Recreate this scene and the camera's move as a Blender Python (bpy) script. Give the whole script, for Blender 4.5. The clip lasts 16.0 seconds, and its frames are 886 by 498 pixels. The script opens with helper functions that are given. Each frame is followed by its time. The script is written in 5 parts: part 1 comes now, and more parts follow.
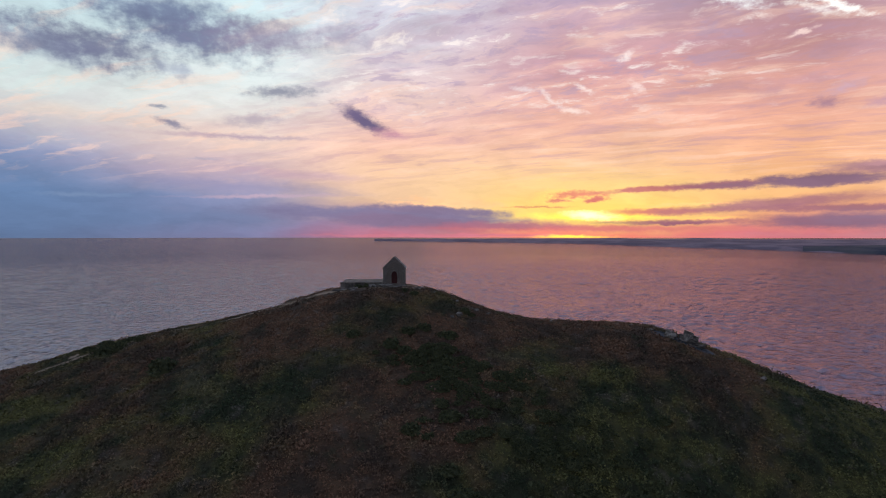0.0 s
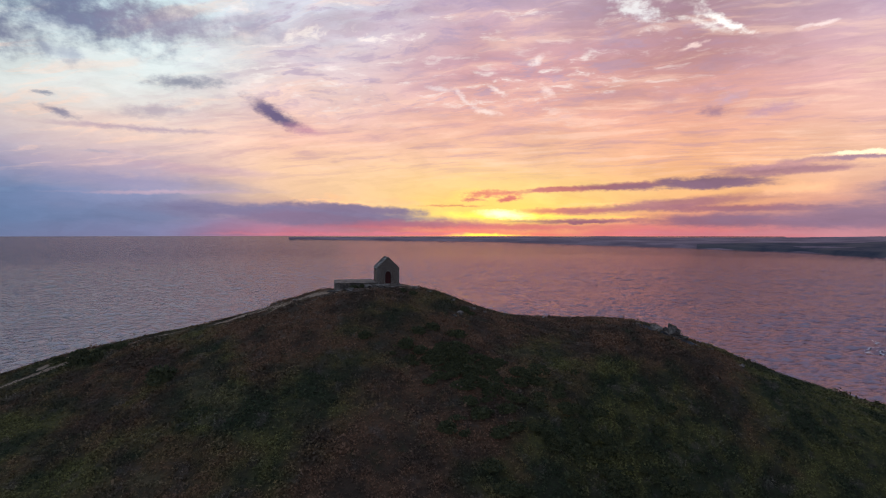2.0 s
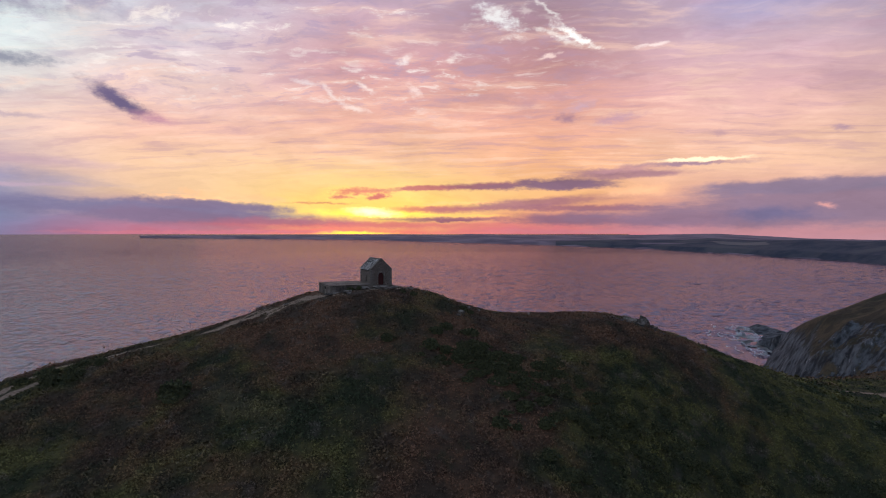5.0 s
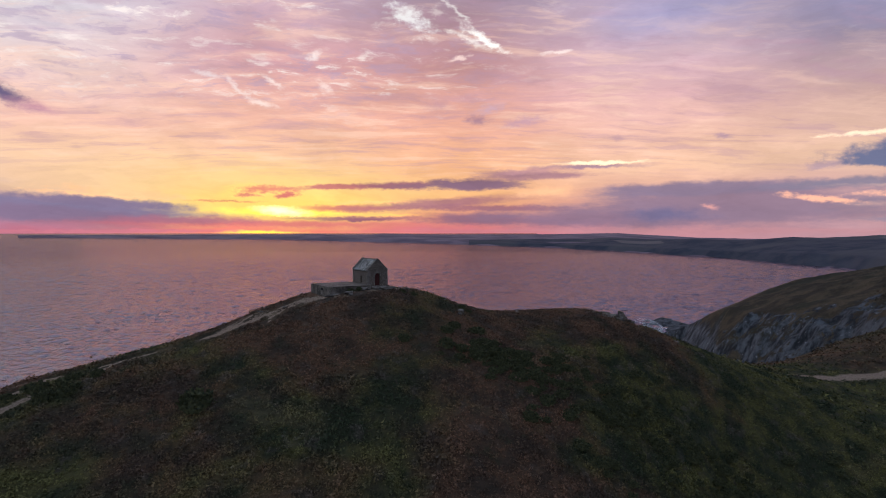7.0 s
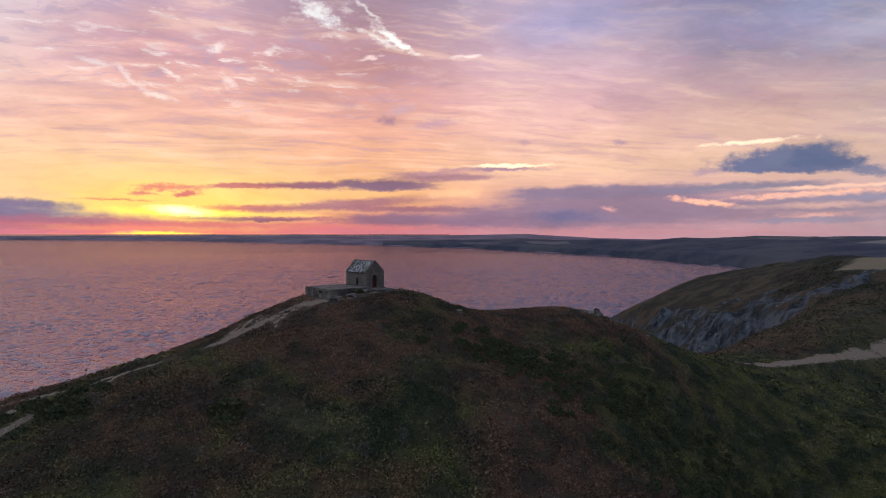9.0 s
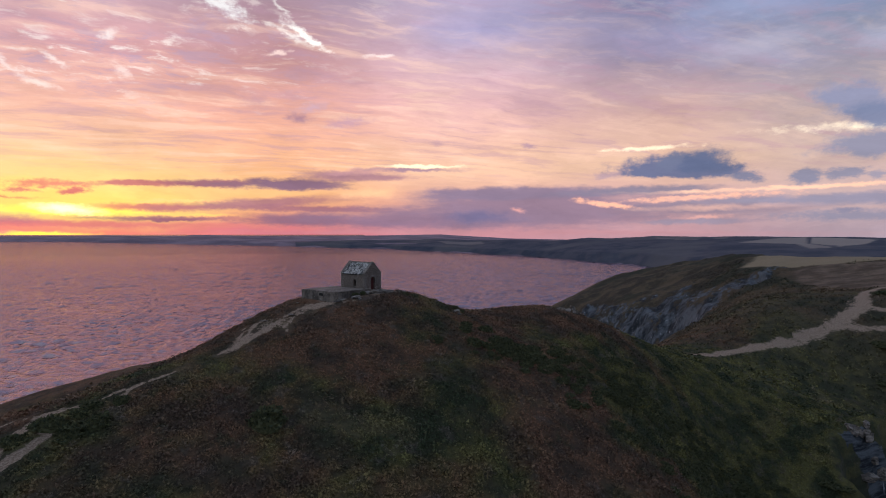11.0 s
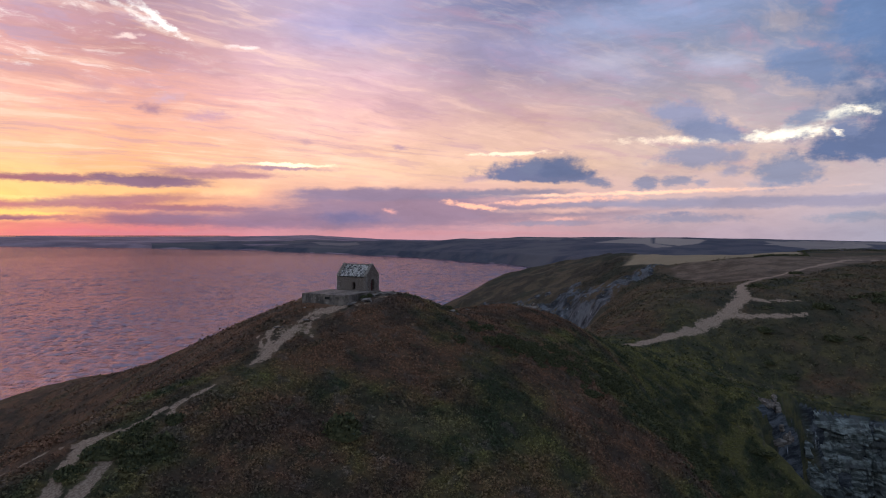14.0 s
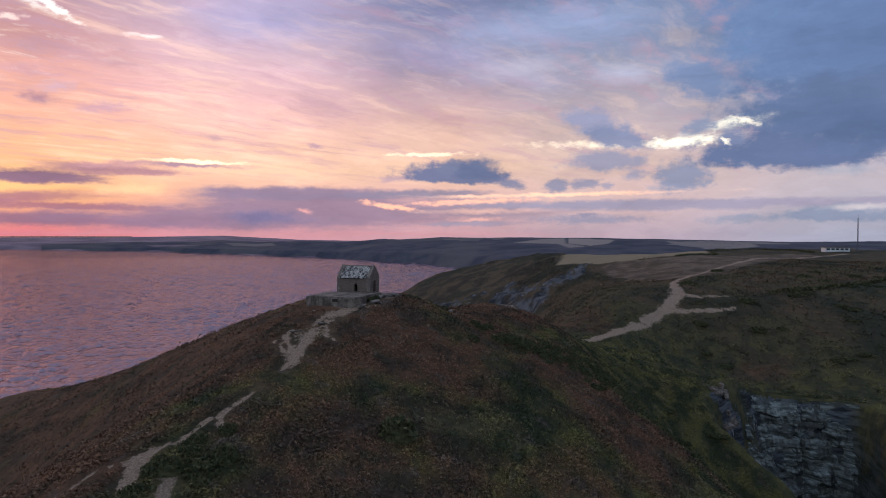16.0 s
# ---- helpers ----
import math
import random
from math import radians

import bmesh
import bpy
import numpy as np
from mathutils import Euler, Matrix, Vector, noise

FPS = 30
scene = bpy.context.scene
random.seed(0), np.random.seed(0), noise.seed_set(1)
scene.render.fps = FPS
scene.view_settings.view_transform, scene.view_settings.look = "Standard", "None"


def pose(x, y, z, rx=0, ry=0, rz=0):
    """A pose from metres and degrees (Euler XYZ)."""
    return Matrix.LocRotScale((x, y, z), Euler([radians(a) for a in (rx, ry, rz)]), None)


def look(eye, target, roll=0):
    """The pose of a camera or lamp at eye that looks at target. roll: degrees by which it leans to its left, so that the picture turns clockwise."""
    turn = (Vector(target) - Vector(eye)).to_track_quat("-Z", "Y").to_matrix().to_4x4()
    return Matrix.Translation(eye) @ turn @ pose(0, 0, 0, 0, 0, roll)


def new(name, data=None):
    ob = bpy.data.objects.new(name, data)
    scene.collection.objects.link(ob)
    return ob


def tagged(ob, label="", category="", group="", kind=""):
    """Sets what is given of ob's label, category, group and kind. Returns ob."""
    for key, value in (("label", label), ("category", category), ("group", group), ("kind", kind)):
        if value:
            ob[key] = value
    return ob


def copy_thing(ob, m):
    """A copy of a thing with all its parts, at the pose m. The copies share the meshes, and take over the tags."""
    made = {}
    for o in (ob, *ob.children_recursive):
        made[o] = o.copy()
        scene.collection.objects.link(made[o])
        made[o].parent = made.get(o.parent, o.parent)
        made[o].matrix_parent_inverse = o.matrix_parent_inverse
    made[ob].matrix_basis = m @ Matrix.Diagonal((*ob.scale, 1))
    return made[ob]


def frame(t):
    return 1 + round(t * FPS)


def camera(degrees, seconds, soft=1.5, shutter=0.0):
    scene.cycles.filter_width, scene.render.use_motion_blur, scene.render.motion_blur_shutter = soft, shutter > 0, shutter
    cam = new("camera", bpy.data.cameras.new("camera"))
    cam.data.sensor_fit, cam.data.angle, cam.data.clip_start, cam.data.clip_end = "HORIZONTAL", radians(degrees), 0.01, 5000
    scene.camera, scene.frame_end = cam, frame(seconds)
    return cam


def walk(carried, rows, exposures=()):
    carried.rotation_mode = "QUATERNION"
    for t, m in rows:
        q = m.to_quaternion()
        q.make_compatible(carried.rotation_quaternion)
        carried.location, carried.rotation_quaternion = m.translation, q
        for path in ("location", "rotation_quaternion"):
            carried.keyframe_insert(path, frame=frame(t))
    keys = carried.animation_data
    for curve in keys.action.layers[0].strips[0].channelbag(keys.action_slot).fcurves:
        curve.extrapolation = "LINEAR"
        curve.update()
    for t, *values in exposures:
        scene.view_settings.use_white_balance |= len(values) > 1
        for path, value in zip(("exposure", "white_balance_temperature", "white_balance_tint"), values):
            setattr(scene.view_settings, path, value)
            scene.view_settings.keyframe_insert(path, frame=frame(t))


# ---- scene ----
cam = camera(76.1, 16.0, soft=1.0)
METRES, EYE, TILT, LEAN, TURN = 100.0, 105.0, -1.43, 0.0, 0.0
ROWS = [
    (0.0, 0.0, 0.0, 0.0, 0.0, 0.0, -0.0),
    (0.5, -0.0288, -0.0019, 0.0003, -2.08, -0.05, 0.07),
    (1.0, -0.0583, -0.0026, 0.0006, -4.19, -0.09, 0.1),
    (1.5, -0.0881, -0.0023, 0.0016, -6.31, -0.13, 0.18),
    (2.0, -0.1188, -0.0007, 0.0024, -8.47, -0.18, 0.19),
    (2.5, -0.1497, 0.0022, 0.0034, -10.66, -0.23, 0.21),
    (3.0, -0.1804, 0.0063, 0.0046, -12.84, -0.28, 0.27),
    (3.5, -0.2111, 0.0117, 0.0053, -15.03, -0.31, 0.32),
    (4.0, -0.2419, 0.0182, 0.0062, -17.23, -0.36, 0.38),
    (6.5, -0.3916, 0.069, 0.0098, -28.27, -0.61, 0.66),
    (7.0, -0.4206, 0.0825, 0.0103, -30.49, -0.63, 0.68),
    (7.5, -0.4489, 0.0976, 0.0109, -32.73, -0.66, 0.75),
    (8.0, -0.4771, 0.1137, 0.0113, -34.98, -0.64, 0.74),
    (8.5, -0.5042, 0.1308, 0.0123, -37.19, -0.65, 0.8),
    (9.0, -0.5303, 0.1488, 0.0128, -39.39, -0.66, 0.83),
    (11.5, -0.65, 0.2518, 0.0167, -50.32, -0.79, 1.01),
    (12.0, -0.6712, 0.2753, 0.0174, -52.48, -0.82, 1.04),
    (12.5, -0.6912, 0.2993, 0.0181, -54.63, -0.84, 1.04),
    (13.0, -0.7106, 0.3239, 0.0189, -56.78, -0.87, 1.06),
    (13.5, -0.7289, 0.3491, 0.0196, -58.92, -0.88, 1.09),
    (14.0, -0.7463, 0.3752, 0.0204, -61.07, -0.91, 1.1),
    (14.5, -0.7617, 0.3999, 0.0212, -63.04, -0.92, 1.14),
    (15.0, -0.777, 0.4272, 0.0221, -65.18, -0.95, 1.15),
    (15.5, -0.7914, 0.4549, 0.023, -67.3, -1.0, 1.15),
    (16.0, -0.805, 0.4831, 0.0239, -69.4, -1.03, 1.16),
]
walk(cam, [(t, pose(0, 0, EYE, TILT, LEAN, TURN) @ pose(METRES * x, METRES * y, METRES * z, 90 + pitch, roll, yaw)) for t, x, y, z, yaw, pitch, roll in ROWS], exposures=[(0, 0.0), (4, 0.0), (9, 0.05), (12.5, 0.15), (16, 0.26)])

# ---------------------------------------------------------------- sky and light
def lin(r, g, b):
    """8-bit display colour to scene-linear."""
    return tuple(((c / 255 + 0.055) / 1.055) ** 2.4 if c > 10 else c / 255 / 12.92 for c in (r, g, b)) + (1.0,)


class Net:
    """Short hand for node trees."""

    def __init__(self, tree):
        self.tree = tree

    def put(self, socket, value):
        if isinstance(value, bpy.types.NodeSocket):
            self.tree.links.new(value, socket)
        else:
            socket.default_value = value

    def node(self, kind, operation="", blend_type="", interpolation_type="", vector_type="", data_type="", attribute_name="", distance=""):
        n = self.tree.nodes.new(kind)
        if operation:
            n.operation = operation
        if data_type:
            n.data_type = data_type
        if blend_type:
            n.blend_type = blend_type
        if interpolation_type:
            n.interpolation_type = interpolation_type
        if vector_type:
            n.vector_type = vector_type
        if attribute_name:
            n.attribute_name = attribute_name
        if distance:
            n.distance = distance
        return n

    def math(self, op, a, b=0.0, c=0.0):
        n = self.node("ShaderNodeMath", operation=op)
        for i, v in enumerate((a, b, c)):
            self.put(n.inputs[i], v)
        return n.outputs[0]

    def vec(self, op, a, b=(0, 0, 0)):
        n = self.node("ShaderNodeVectorMath", operation=op)
        self.put(n.inputs[0], a)
        self.put(n.inputs[1], b)
        return n.outputs["Value"] if op in ("LENGTH", "DOT_PRODUCT", "DISTANCE") else n.outputs[0]

    def span(self, v, a, b, lo=0.0, hi=1.0, soft=True):
        n = self.node("ShaderNodeMapRange", interpolation_type="SMOOTHSTEP" if soft else "LINEAR")
        for i, x in enumerate((v, a, b, lo, hi)):
            self.put(n.inputs[i], x)
        return n.outputs[0]

    def mix(self, f, a, b, blend="MIX"):
        n = self.node("ShaderNodeMix", data_type="RGBA", blend_type=blend)
        self.put(n.inputs[0], f)
        self.put(n.inputs[6], a)
        self.put(n.inputs[7], b)
        return n.outputs[2]

    def noise(self, vector, scale, detail=3.0, rough=0.55, colour=False):
        n = self.node("ShaderNodeTexNoise")
        self.put(n.inputs["Vector"], vector)
        n.inputs["Scale"].default_value = scale
        n.inputs["Detail"].default_value = detail
        n.inputs["Roughness"].default_value = rough
        return n.outputs["Color" if colour else "Fac"]

    def ramp(self, v, stops):
        n = self.node("ShaderNodeValToRGB")
        self.put(n.inputs[0], v)
        e = n.color_ramp.elements
        while len(e) < len(stops):
            e.new(0.5)
        for k, (p, c) in zip(e, stops):
            k.position, k.color = p, c
        return n.outputs[0]


world = bpy.data.worlds.new("dusk_sky")
scene.world = world
world.use_nodes = True
world.cycles.sampling_method, world.cycles.sample_map_resolution = "MANUAL", 512
W = Net(world.node_tree)
world.node_tree.nodes.clear()
way = W.node("ShaderNodeTexCoord").outputs["Generated"]
sep = W.node("ShaderNodeSeparateXYZ")
W.put(sep.inputs[0], way)
azim = W.math("MULTIPLY", W.math("ARCTAN2", sep.outputs[0], sep.outputs[1]), 180 / math.pi)
elev = W.math("MULTIPLY", W.math("ARCSINE", sep.outputs[2]), 180 / math.pi)
comb = W.node("ShaderNodeCombineXYZ")
W.put(comb.inputs[0], azim)
W.put(comb.inputs[1], elev)
plain = comb.outputs[0]
# uneven drift of the cloud edges, drawn out along the horizon
drawn = W.vec("MULTIPLY", plain, (0.16, 0.5, 1))
drift = W.vec("SUBTRACT", W.noise(drawn, 1.0, 5.0, 0.6, True), (0.5, 0.5, 0.5))
fine = W.vec("SUBTRACT", W.noise(W.vec("MULTIPLY", plain, (0.9, 1.5, 1)), 1.0, 5.0, 0.65, True), (0.5, 0.5, 0.5))
ragged = W.vec("ADD", plain, W.vec("ADD", W.vec("MULTIPLY", drift, (2.2, 0.45, 0)), W.vec("MULTIPLY", fine, (1.5, 0.6, 0))))
level = W.node("ShaderNodeSeparateXYZ")
W.put(level.inputs[0], W.vec("ADD", plain, W.vec("MULTIPLY", drift, (7.0, 2.5, 0))))
height_fac = W.math("DIVIDE", level.outputs[1], 60.0)


def column(*stops):
    """A ramp up the sky at one azimuth: elevation and display colour."""
    return W.ramp(height_fac, [(max(0.0, e / 60.0), lin(*c)) for e, c in stops])


TOP = (60, (128, 146, 184))
columns = [
    (-75, column((0, (100, 116, 150)), (5, (105, 126, 165)), (12, (160, 176, 196)), (22, (150, 166, 192)), TOP)),
    (-38, column((0, (92, 112, 150)), (3.5, (96, 124, 168)), (7, (134, 146, 184)), (9.5, (200, 192, 198)), (12, (214, 222, 222)), (20, (196, 220, 230)), TOP)),
    (-20, column((0, (122, 122, 160)), (3.5, (136, 140, 178)), (6, (200, 172, 186)), (9, (238, 206, 196)), (12, (230, 224, 222)), (19, (216, 234, 240)), TOP)),
    (-5, column((0, (196, 112, 134)), (1.2, (170, 124, 150)), (3.6, (244, 196, 160)), (6.5, (252, 202, 166)), (9.5, (246, 190, 174)), (13, (236, 200, 198)), (20, (216, 212, 226)), TOP)),
    (14, column((0, (255, 132, 108)), (1.8, (255, 214, 112)), (4, (255, 204, 132)), (7, (252, 196, 156)), (11, (240, 178, 160)), (16, (222, 164, 168)), (22, (196, 166, 186)), TOP)),
    (32, column((0, (214, 112, 124)), (1.8, (232, 146, 118)), (4, (250, 182, 124)), (7, (248, 180, 140)), (11, (236, 168, 150)), (16, (196, 142, 146)), (22, (164, 136, 154)), TOP)),
    (50, column((0, (200, 136, 148)), (3, (222, 160, 150)), (6, (246, 192, 162)), (9.5, (246, 190, 174)), (13, (230, 178, 182)), (18, (210, 178, 194)), (23, (176, 162, 194)), TOP)),
    (68, column((0, (190, 142, 156)), (3, (210, 160, 164)), (6.5, (232, 186, 164)), (11, (206, 164, 162)), (16, (158, 140, 166)), (22, (116, 120, 160)), TOP)),
    (85, column((0, (172, 148, 168)), (3, (202, 168, 174)), (7, (206, 174, 172)), (12, (172, 156, 172)), (17, (134, 138, 170)), (22, (104, 120, 160)), TOP)),
    (107, column((0, (154, 152, 178)), (5, (182, 168, 184)), (10, (138, 144, 178)), (18, (96, 118, 164)), TOP)),
    (150, column((0, (136, 144, 168)), (10, (118, 136, 170)), (25, (110, 134, 174)), TOP)),
]
colour = columns[0][1]
for (a, _), (b, c) in zip(columns, columns[1:]):
    colour = W.mix(W.span(azim, a, b), colour, c)

# thin high cloud: a rippled sheet seen in perspective, paler on the sunny side
deck = W.vec("SCALE", way)
W.put(W.tree.nodes[-1].inputs["Scale"], W.math("DIVIDE", 1.0, W.math("ADD", W.math("MAXIMUM", sep.outputs[2], 0.0), 0.09)))
turned = W.node("ShaderNodeMapping")
W.put(turned.inputs["Vector"], deck)
turned.inputs["Rotation"].default_value = (0, 0, radians(28))
warp = W.vec("SUBTRACT", W.noise(turned.outputs[0], 1.3, 4.0, 0.6, True), (0.5, 0.5, 0.5))
sheet_at = W.vec("ADD", turned.outputs[0], W.vec("MULTIPLY", warp, (0.42, 0.42, 0)))
ripple = W.noise(W.vec("MULTIPLY", sheet_at, (1.0, 3.4, 0)), 1.5, 6.0, 0.60)
curds = W.noise(W.vec("MULTIPLY", sheet_at, (3.0, 4.4, 0)), 1.7, 6.0, 0.66)
veil = W.noise(W.vec("MULTIPLY", sheet_at, (0.6, 1.1, 0)), 1.2, 4.0, 0.55)
mid = W.math("MULTIPLY", W.span(elev, 3.5, 8.0), W.span(elev, 60.0, 24.0))
colour = W.mix(W.math("MULTIPLY", W.span(ripple, 0.49, 0.66), W.math("MULTIPLY", mid, W.span(azim, -30.0, 0.0, 0.10, 0.42))), colour, lin(186, 144, 166))
colour = W.mix(W.math("MULTIPLY", W.span(ripple, 0.50, 0.34), W.math("MULTIPLY", mid, W.span(azim, 70.0, 40.0, 0.16, 0.42))), colour, lin(262, 214, 192))
patch = W.math("MULTIPLY", W.span(elev, 8.0, 16.0), W.math("MULTIPLY", W.span(azim, -24.0, -6.0), W.span(azim, 46.0, 14.0, 0.12, 1.0)))
patch = W.math("MULTIPLY", patch, W.span(veil, 0.36, 0.56, 0.35, 1.0))
colour = W.mix(W.math("MULTIPLY", W.span(curds, 0.49, 0.36), W.math("MULTIPLY", patch, 0.62)), colour, lin(178, 154, 184))
colour = W.mix(W.math("MULTIPLY", W.span(curds, 0.53, 0.68), W.math("MULTIPLY", patch, 0.80)), colour, lin(255, 238, 234))


def rags(scale, shift, detail, gain):
    """Noise that tears the edges of clouds."""
    v = W.noise(W.vec("ADD", W.vec("MULTIPLY", plain, scale), shift), 1.0, detail, 0.62)
    return W.math("MULTIPLY", W.math("SUBTRACT", v, 0.5), gain)


long = rags((0.22, 0.95, 1), (31, 7, 3), 7.0, 2.6)
puff = rags((0.50, 0.70, 1), (11, 3, 8), 7.0, 3.0)
crumb = rags((0.95, 1.70, 1), (5, 23, 9), 6.0, 2.8)

laid = -1


def cloud(az, el, wide, high, tilt, shade, soft=0.5, weight=1.0, rag=1.0, edge=long, flat=1.0):
    """One soft-edged cloud in the sky: its middle, half sizes and tilt in degrees; flat: how much its base is pressed."""
    global colour, ragged, laid
    laid += 1
    if laid % 16 == 0:
        # each batch waits for the one before it, which keeps the tree small in memory
        ragged = W.vec("ADD", ragged, W.vec("MULTIPLY", colour, (1e-9, 1e-9, 0)))
    m = W.node("ShaderNodeMapping", vector_type="TEXTURE")
    W.put(m.inputs["Vector"], ragged)
    m.inputs["Location"].default_value = (az, el, 0)
    m.inputs["Rotation"].default_value = (0, 0, radians(tilt))
    m.inputs["Scale"].default_value = (wide, high, 1)
    at = m.outputs[0]
    if flat != 1.0:
        split = W.node("ShaderNodeSeparateXYZ")
        W.put(split.inputs[0], at)
        joined = W.node("ShaderNodeCombineXYZ")
        W.put(joined.inputs[0], split.outputs[0])
        W.put(joined.inputs[1], W.math("MAXIMUM", split.outputs[1], W.math("MULTIPLY", split.outputs[1], -flat)))
        at = joined.outputs[0]
    reach = W.math("MULTIPLY_ADD", edge, rag, W.vec("LENGTH", at))
    mask = W.span(reach, 1.0 + soft * 0.5, 1.0 - soft, 0.0, weight)
    colour = W.mix(mask, colour, lin(*shade))


# pale clearing and the dark drifts in the south-west
cloud(-34.4, 10.37, 3.68, 0.72, 1.6, (240, 214, 200), 1.2, 0.6, 0.3, long)
cloud(-17.0, 14.65, 7.57, 2.25, 8.0, (226, 236, 238), 1.4, 0.6, 0.4, long)
cloud(-34.9, 15.58, 5.43, 1.62, -11.5, (132, 138, 166), 0.9, 0.85, 0.8, puff)
cloud(-31.7, 15.86, 6.21, 1.50, -8.7, (112, 114, 144), 0.9, 0.9, 0.8, puff)
cloud(-26.3, 19.22, 6.59, 1.86, 1.9, (110, 122, 156), 0.9, 0.9, 0.7, puff)
cloud(-23.5, 17.57, 5.98, 1.85, -6.9, (112, 118, 150), 0.9, 0.95, 0.8, puff)
cloud(-17.8, 18.24, 5.13, 1.53, 2.2, (146, 136, 164), 1, 0.85, 0.8, puff)
cloud(-25.0, 14.71, 1.55, 0.67, -14.0, (176, 182, 200), 1, 0.7, 0.8, puff)
cloud(-9.8, 18.74, 2.75, 1.18, -3.2, (168, 160, 182), 1.1, 0.8, 0.8, puff)
cloud(-4.2, 16.81, 3.99, 1.12, 8.5, (196, 180, 198), 1.2, 0.6, 0.9, puff)
cloud(-15.7, 13.57, 3.43, 0.56, 4.5, (148, 148, 166), 0.9, 0.95, 0.7, crumb)
cloud(-26.7, 11.45, 0.77, 0.17, 0.2, (150, 152, 170), 0.8, 0.9, 0.5, crumb)
cloud(-25.4, 9.97, 1.42, 0.30, -15.8, (148, 140, 162), 0.9, 0.95, 0.6, crumb)
cloud(-19.1, 9.22, 8.35, 0.23, 0.6, (188, 162, 178), 1, 0.9, 0.7, long)
cloud(-18.2, 10.89, 2.98, 0.67, 7.5, (186, 168, 182), 1, 0.85, 0.7, crumb)
cloud(-22.7, 7.06, 1.57, 0.13, 1.0, (180, 168, 186), 0.9, 0.7, 0.5, crumb)
cloud(-7.9, 11.29, 3.06, 0.70, -26.9, (116, 100, 136), 0.7, 1, 0.35, crumb)
cloud(-5.3, 10.04, 1.71, 0.49, -8.3, (196, 134, 160), 1.1, 0.7, 0.5, crumb)
# blue-grey bank below them, with thin lit seams
cloud(-35.6, 3.52, 11.96, 2.39, 0.2, (104, 128, 170), 1, 0.6, 0.4, long)
cloud(-19.2, 4.62, 9.37, 0.69, -2.3, (150, 144, 180), 1.1, 0.75, 0.7, long)
cloud(-13.7, 5.91, 6.45, 0.44, -2.9, (196, 160, 178), 1.1, 0.6, 0.7, long)
cloud(-17.1, 3.73, 7.53, 0.19, 1.7, (196, 166, 186), 0.9, 0.75, 0.5, long)
cloud(-32.5, 3.49, 3.45, 0.19, 0.2, (126, 146, 184), 1, 0.6, 0.5, long)
cloud(-31.1, 1.52, 15.94, 1.27, 0.8, (98, 120, 160), 0.9, 0.6, 0.4, long)
# glow round the sun
cloud(15.1, 3.85, 14.40, 2.40, -2.2, (264, 218, 128), 1.5, 0.75, 0.2, long)
cloud(14.6, 2.43, 9.82, 1.43, -0.6, (275, 222, 104), 1.2, 0.9, 0.25, long)
cloud(1.5, 3.31, 5.13, 0.40, -3.9, (268, 200, 146), 0.9, 0.8, 0.8, crumb)
# mauve stratus that ends below the sun
cloud(-5.9, 1.93, 13.87, 0.85, -2.1, (128, 120, 156), 0.5, 0.95, 0.45, long)
cloud(-3.1, 1.31, 9.61, 0.91, -2.9, (136, 112, 142), 0.6, 0.95, 0.4, long)
cloud(-0.5, 3.08, 4.85, 0.17, -2.7, (280, 206, 150), 0.8, 0.85, 1, crumb)
cloud(-0.8, 2.45, 7.39, 0.51, -3.0, (134, 116, 148), 0.5, 0.95, 0.5, puff)
cloud(12.7, 0.64, 16.46, 0.39, -0.0, (222, 110, 116), 0.8, 0.85, 0.4, long)
cloud(5.5, 0.97, 7.88, 0.40, -0.5, (176, 108, 130), 0.7, 0.85, 0.4, long)
cloud(-0.2, -0.06, 12.38, 0.17, -0.0, (214, 120, 138), 0.8, 0.8, 0.3, long)
# the sun's slot
cloud(15.0, 1.79, 6.77, 0.39, -0.7, (320, 262, 90), 0.9, 1, 0.3, long)
cloud(14.6, 1.88, 2.42, 0.44, -5.7, (345, 320, 225), 0.9, 1, 0.3, crumb)
cloud(13.3, -0.28, 3.79, 0.28, 0.1, (320, 250, 70), 0.8, 1, 0.2, long)
cloud(9.4, 2.76, 3.33, 0.14, 0.5, (232, 150, 104), 0.8, 0.9, 0.5, crumb)
cloud(25.2, 1.50, 3.51, 0.15, 0.1, (290, 210, 110), 0.9, 0.8, 0.4, long)
# ragged red cloud over the sun and the long streamer
cloud(10.8, 3.86, 1.94, 0.61, 7.5, (290, 230, 120), 1, 0.85, 0.7, crumb)
cloud(13.3, 3.96, 3.19, 0.39, 0.6, (238, 138, 112), 0.7, 0.95, 0.9, crumb)
cloud(11.8, 3.38, 1.21, 0.22, -4.7, (226, 126, 110), 0.7, 0.9, 0.8, crumb)
cloud(15.2, 3.41, 1.07, 0.25, 5.0, (220, 112, 108), 0.7, 0.95, 0.7, crumb)
cloud(20.0, 4.25, 4.53, 0.29, 2.2, (206, 118, 116), 0.6, 0.95, 0.7, long)
cloud(26.7, 4.57, 5.00, 0.40, 2.3, (160, 102, 118), 0.6, 0.95, 0.6, long)
cloud(33.5, 4.69, 5.95, 0.56, 1.0, (130, 98, 122), 0.6, 0.95, 0.6, long)
cloud(33.2, 4.52, 6.46, 0.45, 0.6, (142, 106, 128), 0.6, 0.9, 0.6, long)
cloud(40.0, 5.40, 5.97, 0.39, 1.6, (166, 118, 136), 0.7, 0.85, 0.7, long)
cloud(37.5, 5.72, 3.05, 0.36, -1.8, (150, 108, 124), 0.8, 0.85, 0.7, long)
cloud(21.5, 2.18, 5.92, 0.37, 1.2, (226, 124, 108), 0.7, 0.9, 0.5, long)
